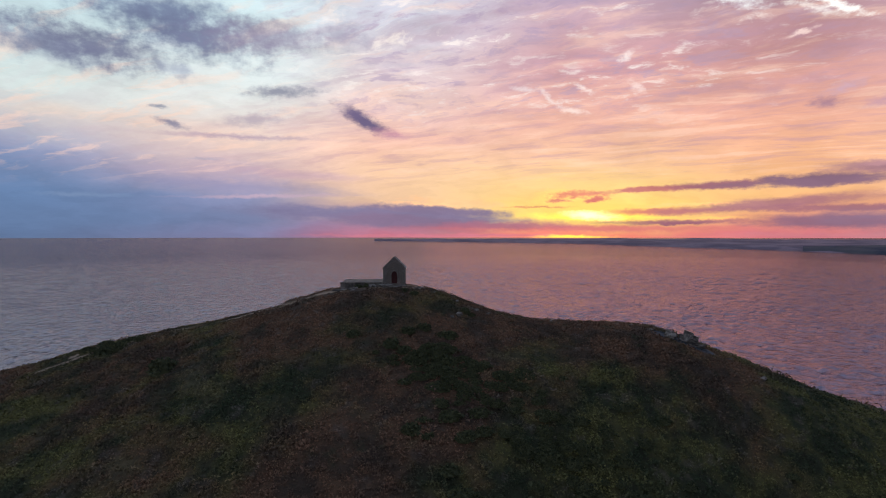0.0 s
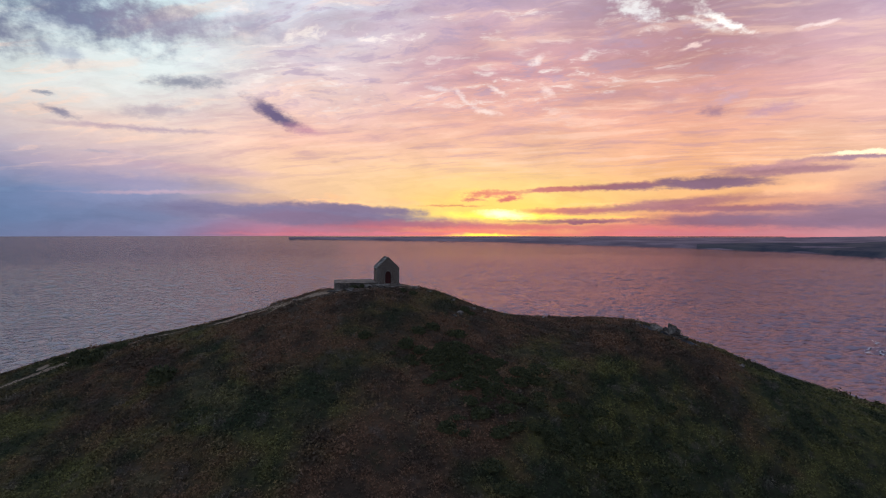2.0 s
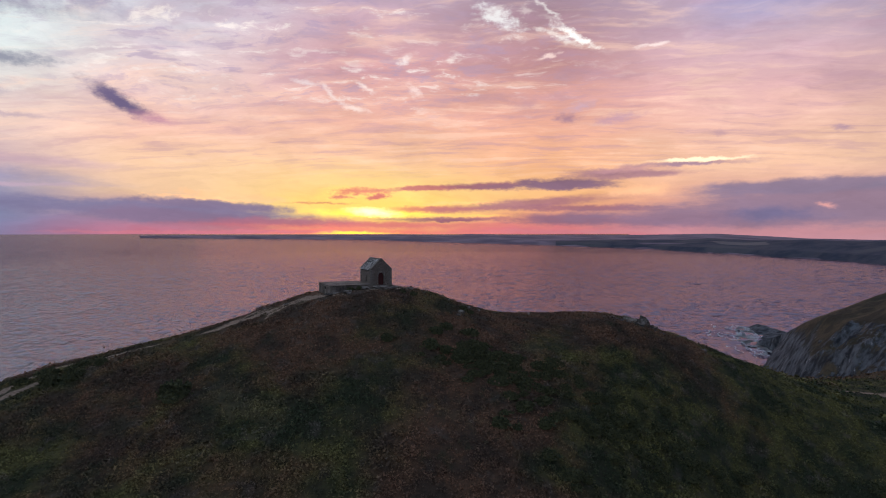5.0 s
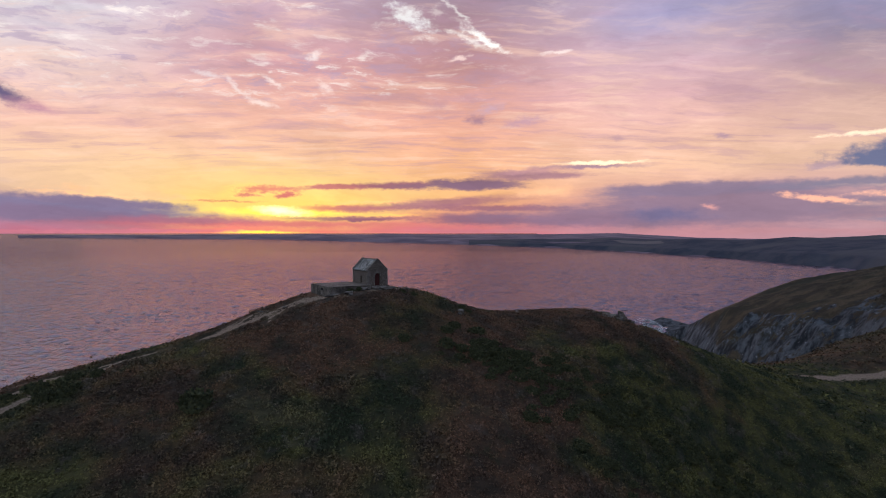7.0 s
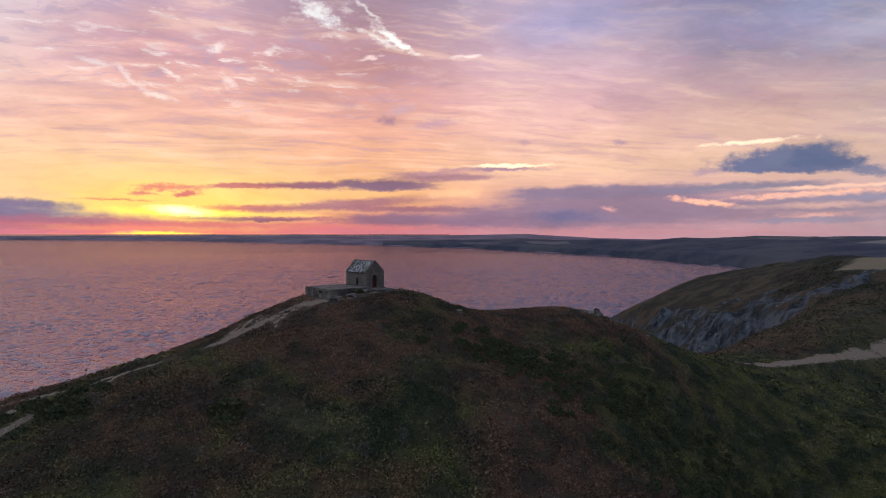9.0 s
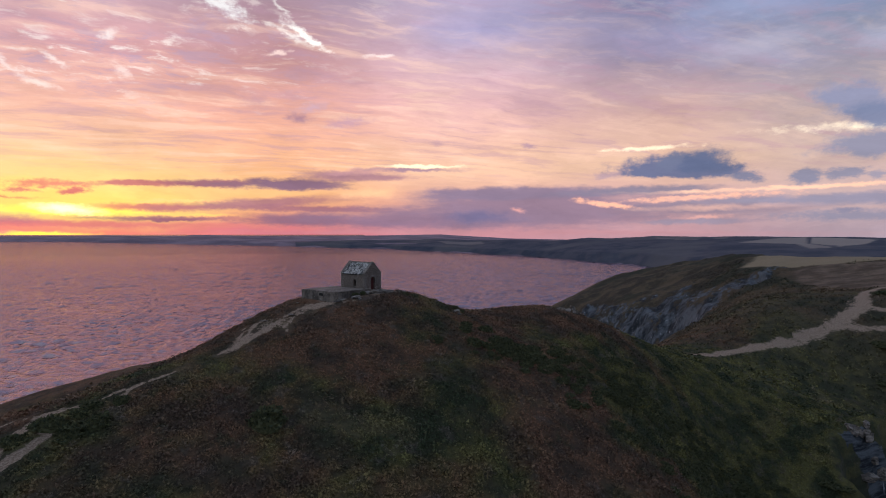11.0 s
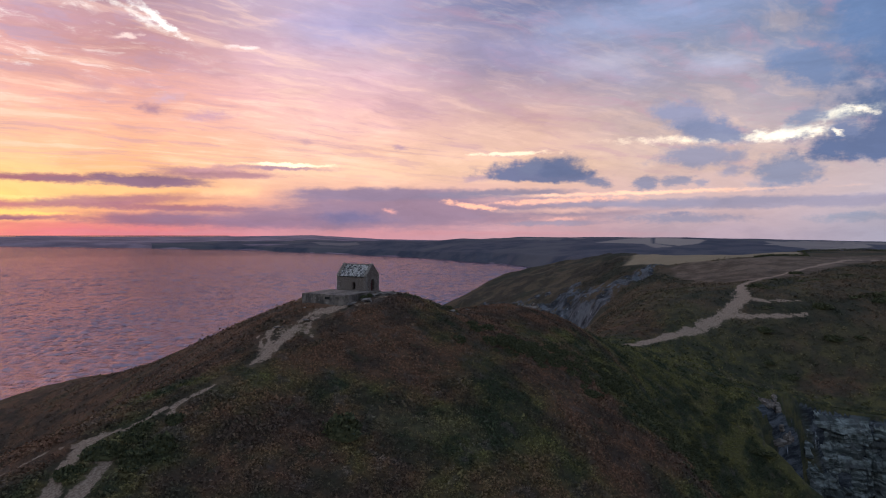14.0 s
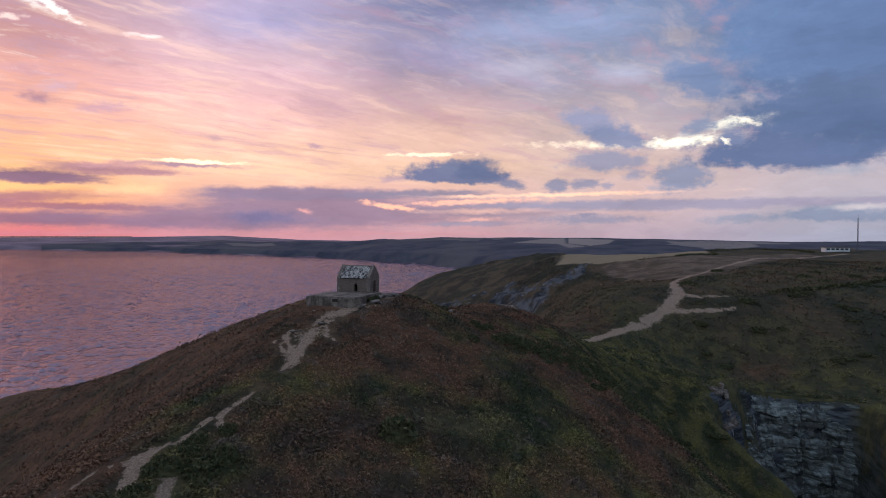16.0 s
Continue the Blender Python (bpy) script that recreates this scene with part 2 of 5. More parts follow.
cloud(24.0, 2.81, 4.29, 0.16, 1.5, (290, 214, 130), 0.8, 0.85, 1, crumb)
cloud(34.8, 2.30, 8.51, 0.37, -0.6, (166, 108, 122), 0.6, 0.9, 0.5, long)
cloud(29.6, 2.69, 9.37, 0.56, 3.9, (170, 112, 128), 0.6, 0.85, 0.5, long)
cloud(22.5, 1.11, 3.90, 0.18, 0.3, (150, 92, 112), 0.7, 0.9, 0.5, long)
cloud(35.3, 1.16, 7.82, 0.65, -0.5, (146, 100, 122), 0.6, 0.9, 0.4, long)
cloud(22.3, 1.24, 7.53, 0.22, 0.0, (158, 98, 118), 0.7, 0.85, 0.5, long)
# broad mauve bank
cloud(48.2, 1.37, 16.31, 1.24, 0.3, (142, 112, 138), 0.6, 0.9, 0.4, long)
cloud(57.6, 2.52, 14.46, 1.83, -0.3, (150, 122, 146), 0.5, 0.95, 0.35, long, 0.8)
cloud(55.0, 3.92, 9.71, 0.76, 0.6, (146, 124, 150), 0.5, 0.95, 0.4, long)
cloud(51.7, 1.47, 3.95, 0.72, 1.4, (112, 104, 142), 0.9, 0.85, 0.5, puff)
cloud(67.7, 4.00, 7.73, 0.45, 1.3, (134, 124, 150), 0.6, 0.9, 0.6, long)
cloud(73.9, 2.45, 8.74, 1.12, 0.6, (146, 128, 152), 0.6, 0.85, 0.5, long)
cloud(40.6, 3.88, 2.57, 0.51, 5.0, (264, 196, 150), 0.9, 0.85, 0.7, puff)
cloud(64.4, 2.73, 2.72, 0.31, -7.7, (270, 192, 164), 0.8, 0.95, 0.9, crumb)
cloud(72.7, 3.24, 6.17, 0.26, 2.0, (264, 190, 166), 0.8, 0.9, 0.9, crumb)
cloud(73.0, 1.38, 2.38, 0.24, 3.8, (236, 172, 168), 0.9, 0.8, 0.8, crumb)
cloud(55.8, 2.22, 0.69, 0.22, -9.6, (244, 168, 164), 0.9, 0.8, 0.5, crumb)
cloud(71.9, 1.01, 5.85, 0.24, 0.4, (132, 124, 152), 0.8, 0.8, 0.6, long)
cloud(53.4, -0.00, 26.93, 0.28, 0.0, (198, 136, 146), 1, 0.6, 0.3, long)
# lit lens clouds and flecks
cloud(39.7, 5.97, 5.12, 0.34, 3.2, (196, 142, 150), 1, 0.8, 0.7, long)
cloud(45.3, 6.22, 4.92, 0.20, 0.1, (170, 132, 152), 0.8, 0.9, 0.5, long)
cloud(45.6, 6.55, 4.58, 0.20, 0.1, (285, 258, 218), 0.7, 1, 0.6, long)
cloud(67.8, 7.95, 4.05, 0.20, 0.7, (275, 240, 212), 0.9, 0.9, 0.9, crumb)
cloud(56.6, 8.47, 0.83, 0.26, -4.3, (190, 150, 166), 0.9, 0.9, 0.6, crumb)
cloud(47.4, 8.93, 0.56, 0.33, -4.0, (206, 160, 168), 0.9, 0.85, 0.6, crumb)
cloud(38.6, 10.78, 2.00, 0.49, 6.5, (202, 156, 176), 1, 0.8, 0.7, crumb)
cloud(35.2, 12.00, 1.44, 0.48, 11.7, (208, 170, 190), 1, 0.7, 0.7, crumb)
cloud(34.2, 10.95, 1.17, 0.41, -2.8, (172, 128, 148), 1, 0.85, 0.6, crumb)
cloud(30.0, 12.31, 1.49, 0.56, 0.3, (196, 146, 156), 1.1, 0.7, 0.7, crumb)
# violet drifts high in the west
cloud(52.2, 19.61, 6.18, 2.28, 5.0, (150, 150, 198), 1.4, 0.75, 0.4, long)
cloud(70.7, 16.93, 12.64, 1.91, -11.0, (150, 144, 184), 1.5, 0.65, 0.4, long)
cloud(76.0, 19.34, 6.61, 1.95, -0.4, (152, 160, 202), 1.3, 0.75, 0.5, long)
cloud(84.1, 19.89, 6.72, 2.06, -2.1, (142, 154, 200), 1.2, 0.8, 0.5, long)
cloud(77.1, 16.02, 5.49, 1.12, 2.9, (190, 182, 208), 1.4, 0.6, 0.6, long)
cloud(86.9, 15.13, 2.81, 0.98, -10.0, (176, 174, 206), 1.3, 0.7, 0.6, puff)
# white torn cirrus overhead
cloud(34.8, 18.25, 2.26, 0.33, -29.4, (272, 262, 258), 0.9, 1, 1, crumb)
cloud(32.2, 20.63, 2.48, 0.24, -40.6, (250, 238, 238), 1, 0.7, 1.1, crumb)
cloud(27.2, 20.34, 2.06, 0.72, -23.6, (250, 244, 246), 1, 0.85, 1.2, crumb)
cloud(41.7, 17.05, 1.42, 0.20, 4.6, (258, 232, 230), 1, 0.8, 0.8, crumb)
cloud(32.1, 16.69, 1.20, 0.18, 11.9, (262, 226, 220), 1, 0.85, 0.8, crumb)
cloud(10.6, 13.27, 1.41, 0.28, -40.5, (252, 226, 224), 1, 0.7, 0.9, crumb)
cloud(12.7, 12.05, 1.65, 0.24, -10.9, (262, 230, 222), 1, 0.8, 0.9, crumb)
cloud(13.8, 14.04, 1.05, 0.24, -29.4, (260, 234, 230), 1, 0.75, 0.9, crumb)
cloud(17.6, 16.52, 0.84, 0.38, 40.6, (258, 240, 238), 1, 0.7, 0.9, crumb)
cloud(18.8, 13.87, 0.81, 0.40, -61.2, (258, 226, 220), 1, 0.7, 0.9, crumb)
cloud(8.3, 14.13, 1.04, 0.27, -6.7, (244, 228, 232), 1, 0.6, 0.9, crumb)
cloud(33.2, 18.31, 1.95, 0.34, -23.3, (258, 244, 240), 1, 0.75, 1.1, crumb)
# cumulus inland
cloud(64.4, 5.50, 1.76, 0.36, 4.2, (186, 152, 166), 0.7, 0.9, 0.6, crumb)
cloud(70.7, 5.72, 6.22, 1.53, -2.0, (112, 114, 150), 0.35, 1, 0.5, puff, 2.4)
cloud(72.9, 6.29, 2.77, 1.40, -0.2, (100, 108, 146), 0.5, 0.95, 0.5, puff, 1.6)
cloud(70.0, 6.58, 1.49, 0.72, 19.1, (114, 118, 152), 0.5, 0.95, 0.5, crumb)
cloud(76.1, 4.97, 1.57, 0.45, -6.9, (120, 122, 156), 0.6, 0.9, 0.6, crumb)
cloud(87.8, 8.60, 8.46, 0.36, -1.3, (272, 244, 224), 1, 0.9, 0.9, crumb)
cloud(92.6, 8.64, 3.26, 0.60, 5.0, (276, 262, 250), 0.9, 0.95, 0.9, crumb)
cloud(96.6, 10.04, 2.59, 0.53, 4.2, (276, 264, 252), 0.9, 0.95, 1, crumb)
cloud(83.8, 10.76, 3.03, 1.41, -9.9, (144, 144, 180), 0.45, 0.95, 0.5, puff, 1.3)
cloud(86.5, 9.21, 3.62, 1.09, -12.9, (124, 130, 168), 0.45, 0.95, 0.5, puff)
cloud(85.4, 6.94, 3.96, 1.17, 2.6, (146, 142, 172), 0.5, 0.95, 0.6, puff, 1.4)
cloud(88.2, 5.68, 1.13, 0.53, 8.7, (156, 148, 176), 0.7, 0.9, 0.7, crumb)
cloud(92.2, 5.42, 2.59, 1.58, -4.6, (136, 138, 170), 0.5, 0.95, 0.7, puff)
cloud(80.8, 4.84, 1.21, 0.71, 12.1, (140, 136, 166), 0.5, 0.95, 0.6, crumb)
cloud(83.6, 4.90, 1.74, 0.49, 4.1, (144, 138, 166), 0.5, 0.95, 0.6, crumb)
cloud(85.5, 4.64, 0.67, 0.38, 3.3, (156, 146, 172), 0.6, 0.9, 0.6, crumb)
cloud(89.8, 4.37, 0.73, 0.26, -1.6, (172, 158, 178), 0.7, 0.85, 0.6, crumb)
# the great dark cloud inland
cloud(105.4, 16.51, 11.68, 6.63, -12.3, (104, 126, 174), 0.3, 1, 0.3, puff)
cloud(106.8, 14.79, 9.79, 7.39, -13.3, (92, 112, 158), 0.9, 1, 0.4, puff)
cloud(93.7, 13.82, 3.16, 1.61, -22.0, (112, 128, 172), 0.5, 0.95, 0.5, puff)
cloud(106.3, 9.77, 10.47, 3.54, -6.5, (94, 110, 152), 0.4, 1, 0.4, puff)
cloud(101.0, 6.97, 8.10, 2.13, -2.3, (96, 108, 150), 0.35, 1, 0.5, puff, 1.5)
cloud(106.3, 8.82, 6.98, 2.56, -8.4, (84, 100, 142), 1, 0.9, 0.4, puff)
cloud(93.7, 9.90, 1.60, 0.79, 15.1, (132, 138, 172), 0.6, 0.95, 0.7, crumb)
cloud(96.5, 8.75, 1.34, 0.87, -34.9, (118, 126, 166), 0.6, 0.95, 0.7, crumb)
cloud(96.2, 8.38, 0.55, 0.19, -36.4, (276, 256, 244), 0.8, 0.9, 0.7, crumb)
cloud(97.3, 10.11, 1.15, 0.24, -15.0, (280, 262, 248), 0.8, 0.9, 0.9, crumb)
cloud(104.4, 5.35, 2.72, 0.40, 1.9, (172, 168, 190), 1, 0.75, 0.7, puff)
# thin layers over the fields
cloud(80.5, 3.89, 11.76, 0.19, 0.5, (268, 206, 180), 0.9, 0.9, 0.7, long)
cloud(91.8, 2.81, 21.19, 0.57, -0.2, (152, 142, 170), 0.5, 0.9, 0.5, long)
cloud(86.6, 2.85, 9.36, 0.27, -0.1, (152, 142, 170), 0.7, 0.85, 0.5, long)
cloud(73.4, 2.28, 6.08, 0.28, 1.0, (244, 186, 174), 1, 0.6, 0.7, long)
cloud(83.9, 1.44, 5.63, 0.49, 0.0, (146, 138, 166), 0.7, 0.9, 0.7, crumb)
cloud(83.7, 1.85, 1.05, 0.22, 2.6, (142, 134, 164), 0.8, 0.85, 0.7, crumb)
cloud(72.0, 0.97, 4.70, 0.28, 0.8, (164, 144, 168), 0.8, 0.85, 0.6, long)
cloud(97.0, 1.37, 3.24, 0.40, 1.2, (146, 144, 170), 0.7, 0.9, 0.7, crumb)
cloud(97.4, 1.61, 1.07, 0.25, 1.9, (142, 142, 170), 0.7, 0.9, 0.6, crumb)
cloud(104.0, 1.70, 4.68, 0.91, 0.6, (132, 138, 168), 0.4, 0.95, 0.6, puff, 1.5)
cloud(105.7, 2.33, 2.10, 0.27, 0.8, (206, 190, 200), 0.9, 0.7, 0.6, puff)

body = W.noise(W.vec("ADD", W.vec("MULTIPLY", plain, (0.13, 0.42, 1)), W.vec("MULTIPLY", drift, (1.5, 1.5, 0))), 1.0, 6.0, 0.6)
colour = W.vec("SCALE", colour)
world.node_tree.nodes[-1].inputs["Scale"].default_value = 1.0
W.put(world.node_tree.nodes[-1].inputs["Scale"], W.span(body, 0.28, 0.72, 0.94, 1.20, False))
muted = W.node("ShaderNodeHueSaturation")
muted.inputs["Saturation"].default_value = 0.97
W.put(muted.inputs["Color"], W.mix(1.0, colour, W.mix(W.span(azim, 45.0, 85.0), (0.955, 1.0, 0.985, 1), (0.95, 1.0, 0.92, 1)), "MULTIPLY"))
sky = W.node("ShaderNodeBackground")
W.put(sky.inputs[0], muted.outputs[0])
sky.inputs[1].default_value = 1.0
W.put(W.node("ShaderNodeOutputWorld").inputs[0], sky.outputs[0])

sun = new("sun", bpy.data.lights.new("sun", "SUN"))
sun.data.energy, sun.data.angle, sun.data.color = 0.10, radians(34), (1.0, 0.36, 0.30)
sun.matrix_world = look((0, 0, 0), (-math.sin(radians(15)), -math.cos(radians(15)), -math.tan(radians(3.0))))

# ---------------------------------------------------------------- materials
def material(name, rough=0.9, spec=0.3):
    m = bpy.data.materials.new(name)
    m.use_nodes = True
    n = Net(m.node_tree)
    b = m.node_tree.nodes["Principled BSDF"]
    b.inputs["Roughness"].default_value = rough
    b.inputs["Specular IOR Level"].default_value = spec
    return m, n, b


def relief(n, b, heights, strength, distance):
    k = n.node("ShaderNodeBump")
    k.inputs["Strength"].default_value = strength
    k.inputs["Distance"].default_value = distance
    n.put(k.inputs["Height"], heights)
    n.put(b.inputs["Normal"], k.outputs[0])


def place(n):
    return n.node("ShaderNodeNewGeometry").outputs["Position"]


def heath(n):
    """Bracken, heather, gorse and dry grass in drifts, by the spot on the hill."""
    p = place(n)
    s = n.node("ShaderNodeSeparateXYZ")
    n.put(s.inputs[0], p)
    big = n.noise(p, 0.055, 4.0, 0.6)
    mid_ = n.noise(p, 0.21, 4.0, 0.6)
    low = n.math("MULTIPLY", n.span(s.outputs[2], 95.0, 78.0), n.span(s.outputs[0], 95.0, 55.0, 0.3, 1.0))
    inland = n.math("MULTIPLY", n.span(s.outputs[0], 18.0, 60.0), n.span(s.outputs[1], 95.0, 50.0))
    inland = n.math("MULTIPLY", inland, n.span(s.outputs[0], 90.0, 140.0, 1.0, 0.3))
    green = n.math("ADD", n.math("MULTIPLY", n.math("MULTIPLY", low, n.span(s.outputs[1], 84.0, 66.0, 0.1, 1.0)), 0.17), n.math("MULTIPLY", inland, 0.17))
    green = n.math("ADD", green, n.math("MULTIPLY", n.math("MULTIPLY", n.span(s.outputs[1], 86.0, 98.0), n.span(s.outputs[0], 90.0, 60.0)), -0.08))
    green = n.span(n.math("ADD", big, green), 0.50, 0.68)
    brown = n.mix(n.span(mid_, 0.38, 0.60), (0.084, 0.054, 0.038, 1), (0.176, 0.092, 0.054, 1))
    olive = n.mix(n.span(mid_, 0.40, 0.62), (0.042, 0.051, 0.026, 1), (0.136, 0.122, 0.042, 1))
    c = n.mix(green, brown, olive)
    # drifts of single plants: dark gorse, ochre fern and faded heather
    drift_ = n.noise(n.vec("ADD", p, (40, 9, 3)), 0.33, 5.0, 0.65)
    c = n.mix(n.span(drift_, 0.55, 0.68, 0.0, 0.55), c, (0.040, 0.054, 0.028, 1))
    faded = n.noise(n.vec("ADD", p, (7, 81, 5)), 0.45, 4.0, 0.6)
    c = n.mix(n.span(faded, 0.56, 0.68, 0.0, 0.45), c, (0.150, 0.118, 0.100, 1))
    dry = n.span(n.noise(p, 0.09, 5.0, 0.65), 0.58, 0.70)
    c = n.mix(n.math("MULTIPLY", dry, 0.45), c, (0.215, 0.165, 0.085, 1))
    # duller inland, and darker on the far headland
    dull = n.mix(mid_, (0.070, 0.056, 0.038, 1), (0.142, 0.108, 0.062, 1))
    c = n.mix(n.span(s.outputs[0], 80.0, 125.0, 0.0, 0.7), c, dull)
    over = n.math("MULTIPLY", n.span(s.outputs[0], 180.0, 240.0), n.span(s.outputs[1], 84.0, 110.0))
    c = n.mix(n.math("MULTIPLY", over, 0.8), c, n.mix(n.span(n.noise(n.vec("MULTIPLY", p, (1, 1, 0.4)), 0.07, 5.0, 0.68), 0.42, 0.60), (0.036, 0.035, 0.028, 1), (0.128, 0.098, 0.062, 1)))
    # thickets of dark gorse on the mainland
    thicket = n.span(n.noise(n.vec("MULTIPLY", p, (1, 1, 0)), 0.026, 4.0, 0.6), 0.50, 0.60)
    thicket = n.math("MULTIPLY", thicket, n.span(s.outputs[0], 80.0, 110.0))
    return n.mix(n.math("MULTIPLY", thicket, 0.8), c, (0.034, 0.042, 0.028, 1))


mat_ground, N, B = material("heath_ground", 0.95, 0.1)
P = place(N)
nrm = N.node("ShaderNodeSeparateXYZ")
N.put(nrm.inputs[0], N.node("ShaderNodeNewGeometry").outputs["Normal"])
grain = N.noise(P, 1.7, 6.0, 0.7)
speck = N.noise(P, 5.5, 4.0, 0.7)
# dark heather speckle and mottle, deepened to paint in shade beneath the fronds
turf = N.mix(N.span(speck, 0.30, 0.70), heath(N), (0.05, 0.04, 0.026, 1), "MIX")
turf = N.mix(0.55, heath(N), turf)
mottle = N.span(N.noise(P, 0.75, 6.0, 0.68), 0.47, 0.62)
turf = N.mix(N.math("MULTIPLY", mottle, 0.4), turf, (0.034, 0.029, 0.020, 1))
# bare slate with pale lichen where the ground is steep
beds = N.noise(N.vec("MULTIPLY", P, (0.10, 0.16, 0.75)), 1.0, 7.0, 0.70)
streaks = N.noise(N.vec("MULTIPLY", P, (0.17, 0.17, 0.085)), 1.0, 8.0, 0.72)
where = N.node("ShaderNodeSeparateXYZ")
N.put(where.inputs[0], P)
westward = N.span(where.outputs[0], 120.0, 180.0)
strata = N.math("ADD", N.math("MULTIPLY", streaks, westward), N.math("MULTIPLY", beds, N.math("SUBTRACT", 1.0, westward)))
rock = N.mix(N.span(strata, 0.38, 0.62), (0.024, 0.027, 0.031, 1), (0.128, 0.138, 0.150, 1))
rock = N.mix(N.span(N.noise(N.vec("MULTIPLY", P, (0.5, 0.5, 0.22)), 1.0, 6.0, 0.7), 0.61, 0.70), rock, (0.36, 0.37, 0.39, 1))
steep = N.span(N.math("ADD", nrm.outputs[2], N.math("MULTIPLY", N.math("SUBTRACT", grain, 0.5), 0.35)), 0.60, 0.48)
grassy = N.math("MULTIPLY", N.math("MULTIPLY", N.span(where.outputs[0], 77.0, 73.0), N.span(where.outputs[0], 34.0, 40.0)), N.math("MULTIPLY", N.span(where.outputs[1], 6.0, 14.0), N.span(where.outputs[1], 62.0, 52.0)))
grassy = N.math("MAXIMUM", grassy, N.math("MULTIPLY", N.span(where.outputs[1], 4.0, 0.0), N.span(where.outputs[0], 140.0, 120.0)))
steep = N.math("MULTIPLY", steep, N.math("SUBTRACT", 1.0, N.math("MULTIPLY", grassy, 0.9)))
bare = N.node("ShaderNodeAttribute", attribute_name="bare").outputs["Fac"]
torn = N.math("ADD", N.math("MULTIPLY", N.math("SUBTRACT", N.noise(P, 0.35, 5.0, 0.7), 0.5), 1.3), N.math("MULTIPLY", N.math("SUBTRACT", N.noise(N.vec("MULTIPLY", P, (1, 1, 0.5)), 0.075, 5.0, 0.65), 0.5), 2.2))
bare = N.span(N.math("ADD", bare, N.math("MULTIPLY", torn, N.span(bare, 0.0, 0.15))), 0.45, 0.62)
base_col = N.mix(N.math("MAXIMUM", steep, bare), turf, rock)
stubble = N.node("ShaderNodeAttribute", attribute_name="stubble").outputs["Fac"]
base_col = N.mix(N.math("MULTIPLY", stubble, 0.75), base_col, N.mix(N.span(N.noise(P, 0.09, 6.0, 0.7), 0.36, 0.64), (0.095, 0.068, 0.048, 1), (0.225, 0.158, 0.115, 1)))
trod = N.node("ShaderNodeAttribute", attribute_name="trod").outputs["Fac"]
trod = N.span(N.math("ADD", trod, N.math("ADD", N.math("MULTIPLY", N.math("SUBTRACT", grain, 0.5), 1.7), N.math("MULTIPLY", N.math("SUBTRACT", N.noise(P, 0.28, 4.0, 0.6), 0.5), 1.6))), 0.46, 0.80)
earth = N.mix(N.span(speck, 0.35, 0.65), (0.23, 0.155, 0.108, 1), (0.42, 0.305, 0.222, 1))
base_col = N.mix(trod, base_col, earth)
crop = N.node("ShaderNodeAttribute", attribute_name="crop").outputs["Fac"]
base_col = N.mix(N.math("MULTIPLY", crop, 0.85), base_col, N.mix(N.noise(P, 0.05), (0.27, 0.205, 0.125, 1), (0.38, 0.29, 0.185, 1)))
N.put(B.inputs["Base Color"], base_col)
relief(N, B, N.math("ADD", grain, N.math("MULTIPLY", speck, 0.5)), 0.9, 0.35)

mat_leaf, N, B = material("heath_leaves", 0.85, 0.15)
isle = N.node("ShaderNodeNewGeometry").outputs["Random Per Island"]
bright = N.vec("SCALE", heath(N))
N.put(N.tree.nodes[-1].inputs["Scale"], N.span(isle, 0.0, 1.0, 0.75, 1.60, False))
N.put(B.inputs["Base Color"], N.mix(N.span(isle, 0.85, 1.0, 0.0, 0.2), bright, (0.24, 0.17, 0.09, 1)))

mat_gorse, N, B = material("gorse_leaves", 0.8, 0.2)
isle = N.node("ShaderNodeNewGeometry").outputs["Random Per Island"]
N.put(B.inputs["Base Color"], N.mix(isle, (0.036, 0.043, 0.022, 1), (0.118, 0.114, 0.050, 1)))

mat_far, N, B = material("far_hazy_woods_and_fields", 0.95, 0.1)
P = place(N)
# blue in the trees' base colour imitates haze across the bay
hazed_woods = N.mix(N.span(N.noise(P, 0.010, 5.0, 0.65), 0.38, 0.62), (0.050, 0.056, 0.078, 1), (0.088, 0.086, 0.104, 1))
hazed_woods = N.mix(N.span(N.noise(P, 0.0035, 3.0, 0.5), 0.50, 0.62, 0.0, 0.55), hazed_woods, (0.125, 0.115, 0.118, 1))
sown = N.node("ShaderNodeAttribute", attribute_name="sown").outputs["Fac"]
N.put(B.inputs["Base Color"], N.mix(sown, hazed_woods, N.mix(N.noise(P, 0.004, 3.0), (0.25, 0.205, 0.185, 1), (0.36, 0.295, 0.25, 1))))

# mauve stands in for the haze over distant hills, painted into the base colour
mat_haze_hills, N, B = material("haze_tinted_hills", 0.95, 0.1)
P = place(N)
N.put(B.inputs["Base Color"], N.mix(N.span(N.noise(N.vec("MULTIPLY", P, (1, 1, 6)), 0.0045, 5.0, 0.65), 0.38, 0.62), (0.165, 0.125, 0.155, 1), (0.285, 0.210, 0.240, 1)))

mat_sea, N, B = material("sea_water")
P = place(N)
chop = N.noise(N.vec("MULTIPLY", P, (0.20, 0.30, 0.2)), 1.0, 4.0, 0.62)
swell = N.noise(N.vec("MULTIPLY", P, (0.008, 0.016, 0.03)), 1.0, 4.0, 0.55)
k = N.node("ShaderNodeBump")
k.inputs["Strength"].default_value, k.inputs["Distance"].default_value = 0.55, 2.0
N.put(k.inputs["Height"], chop)
deep_water, shine, facing, blend_ = N.node("ShaderNodeBsdfDiffuse"), N.node("ShaderNodeBsdfGlossy"), N.node("ShaderNodeFresnel"), N.node("ShaderNodeMixShader")
N.put(deep_water.inputs["Color"], N.mix(swell, (0.026, 0.038, 0.060, 1), (0.042, 0.052, 0.080, 1)))
shine.inputs["Color"].default_value = (0.72, 0.61, 0.66, 1)
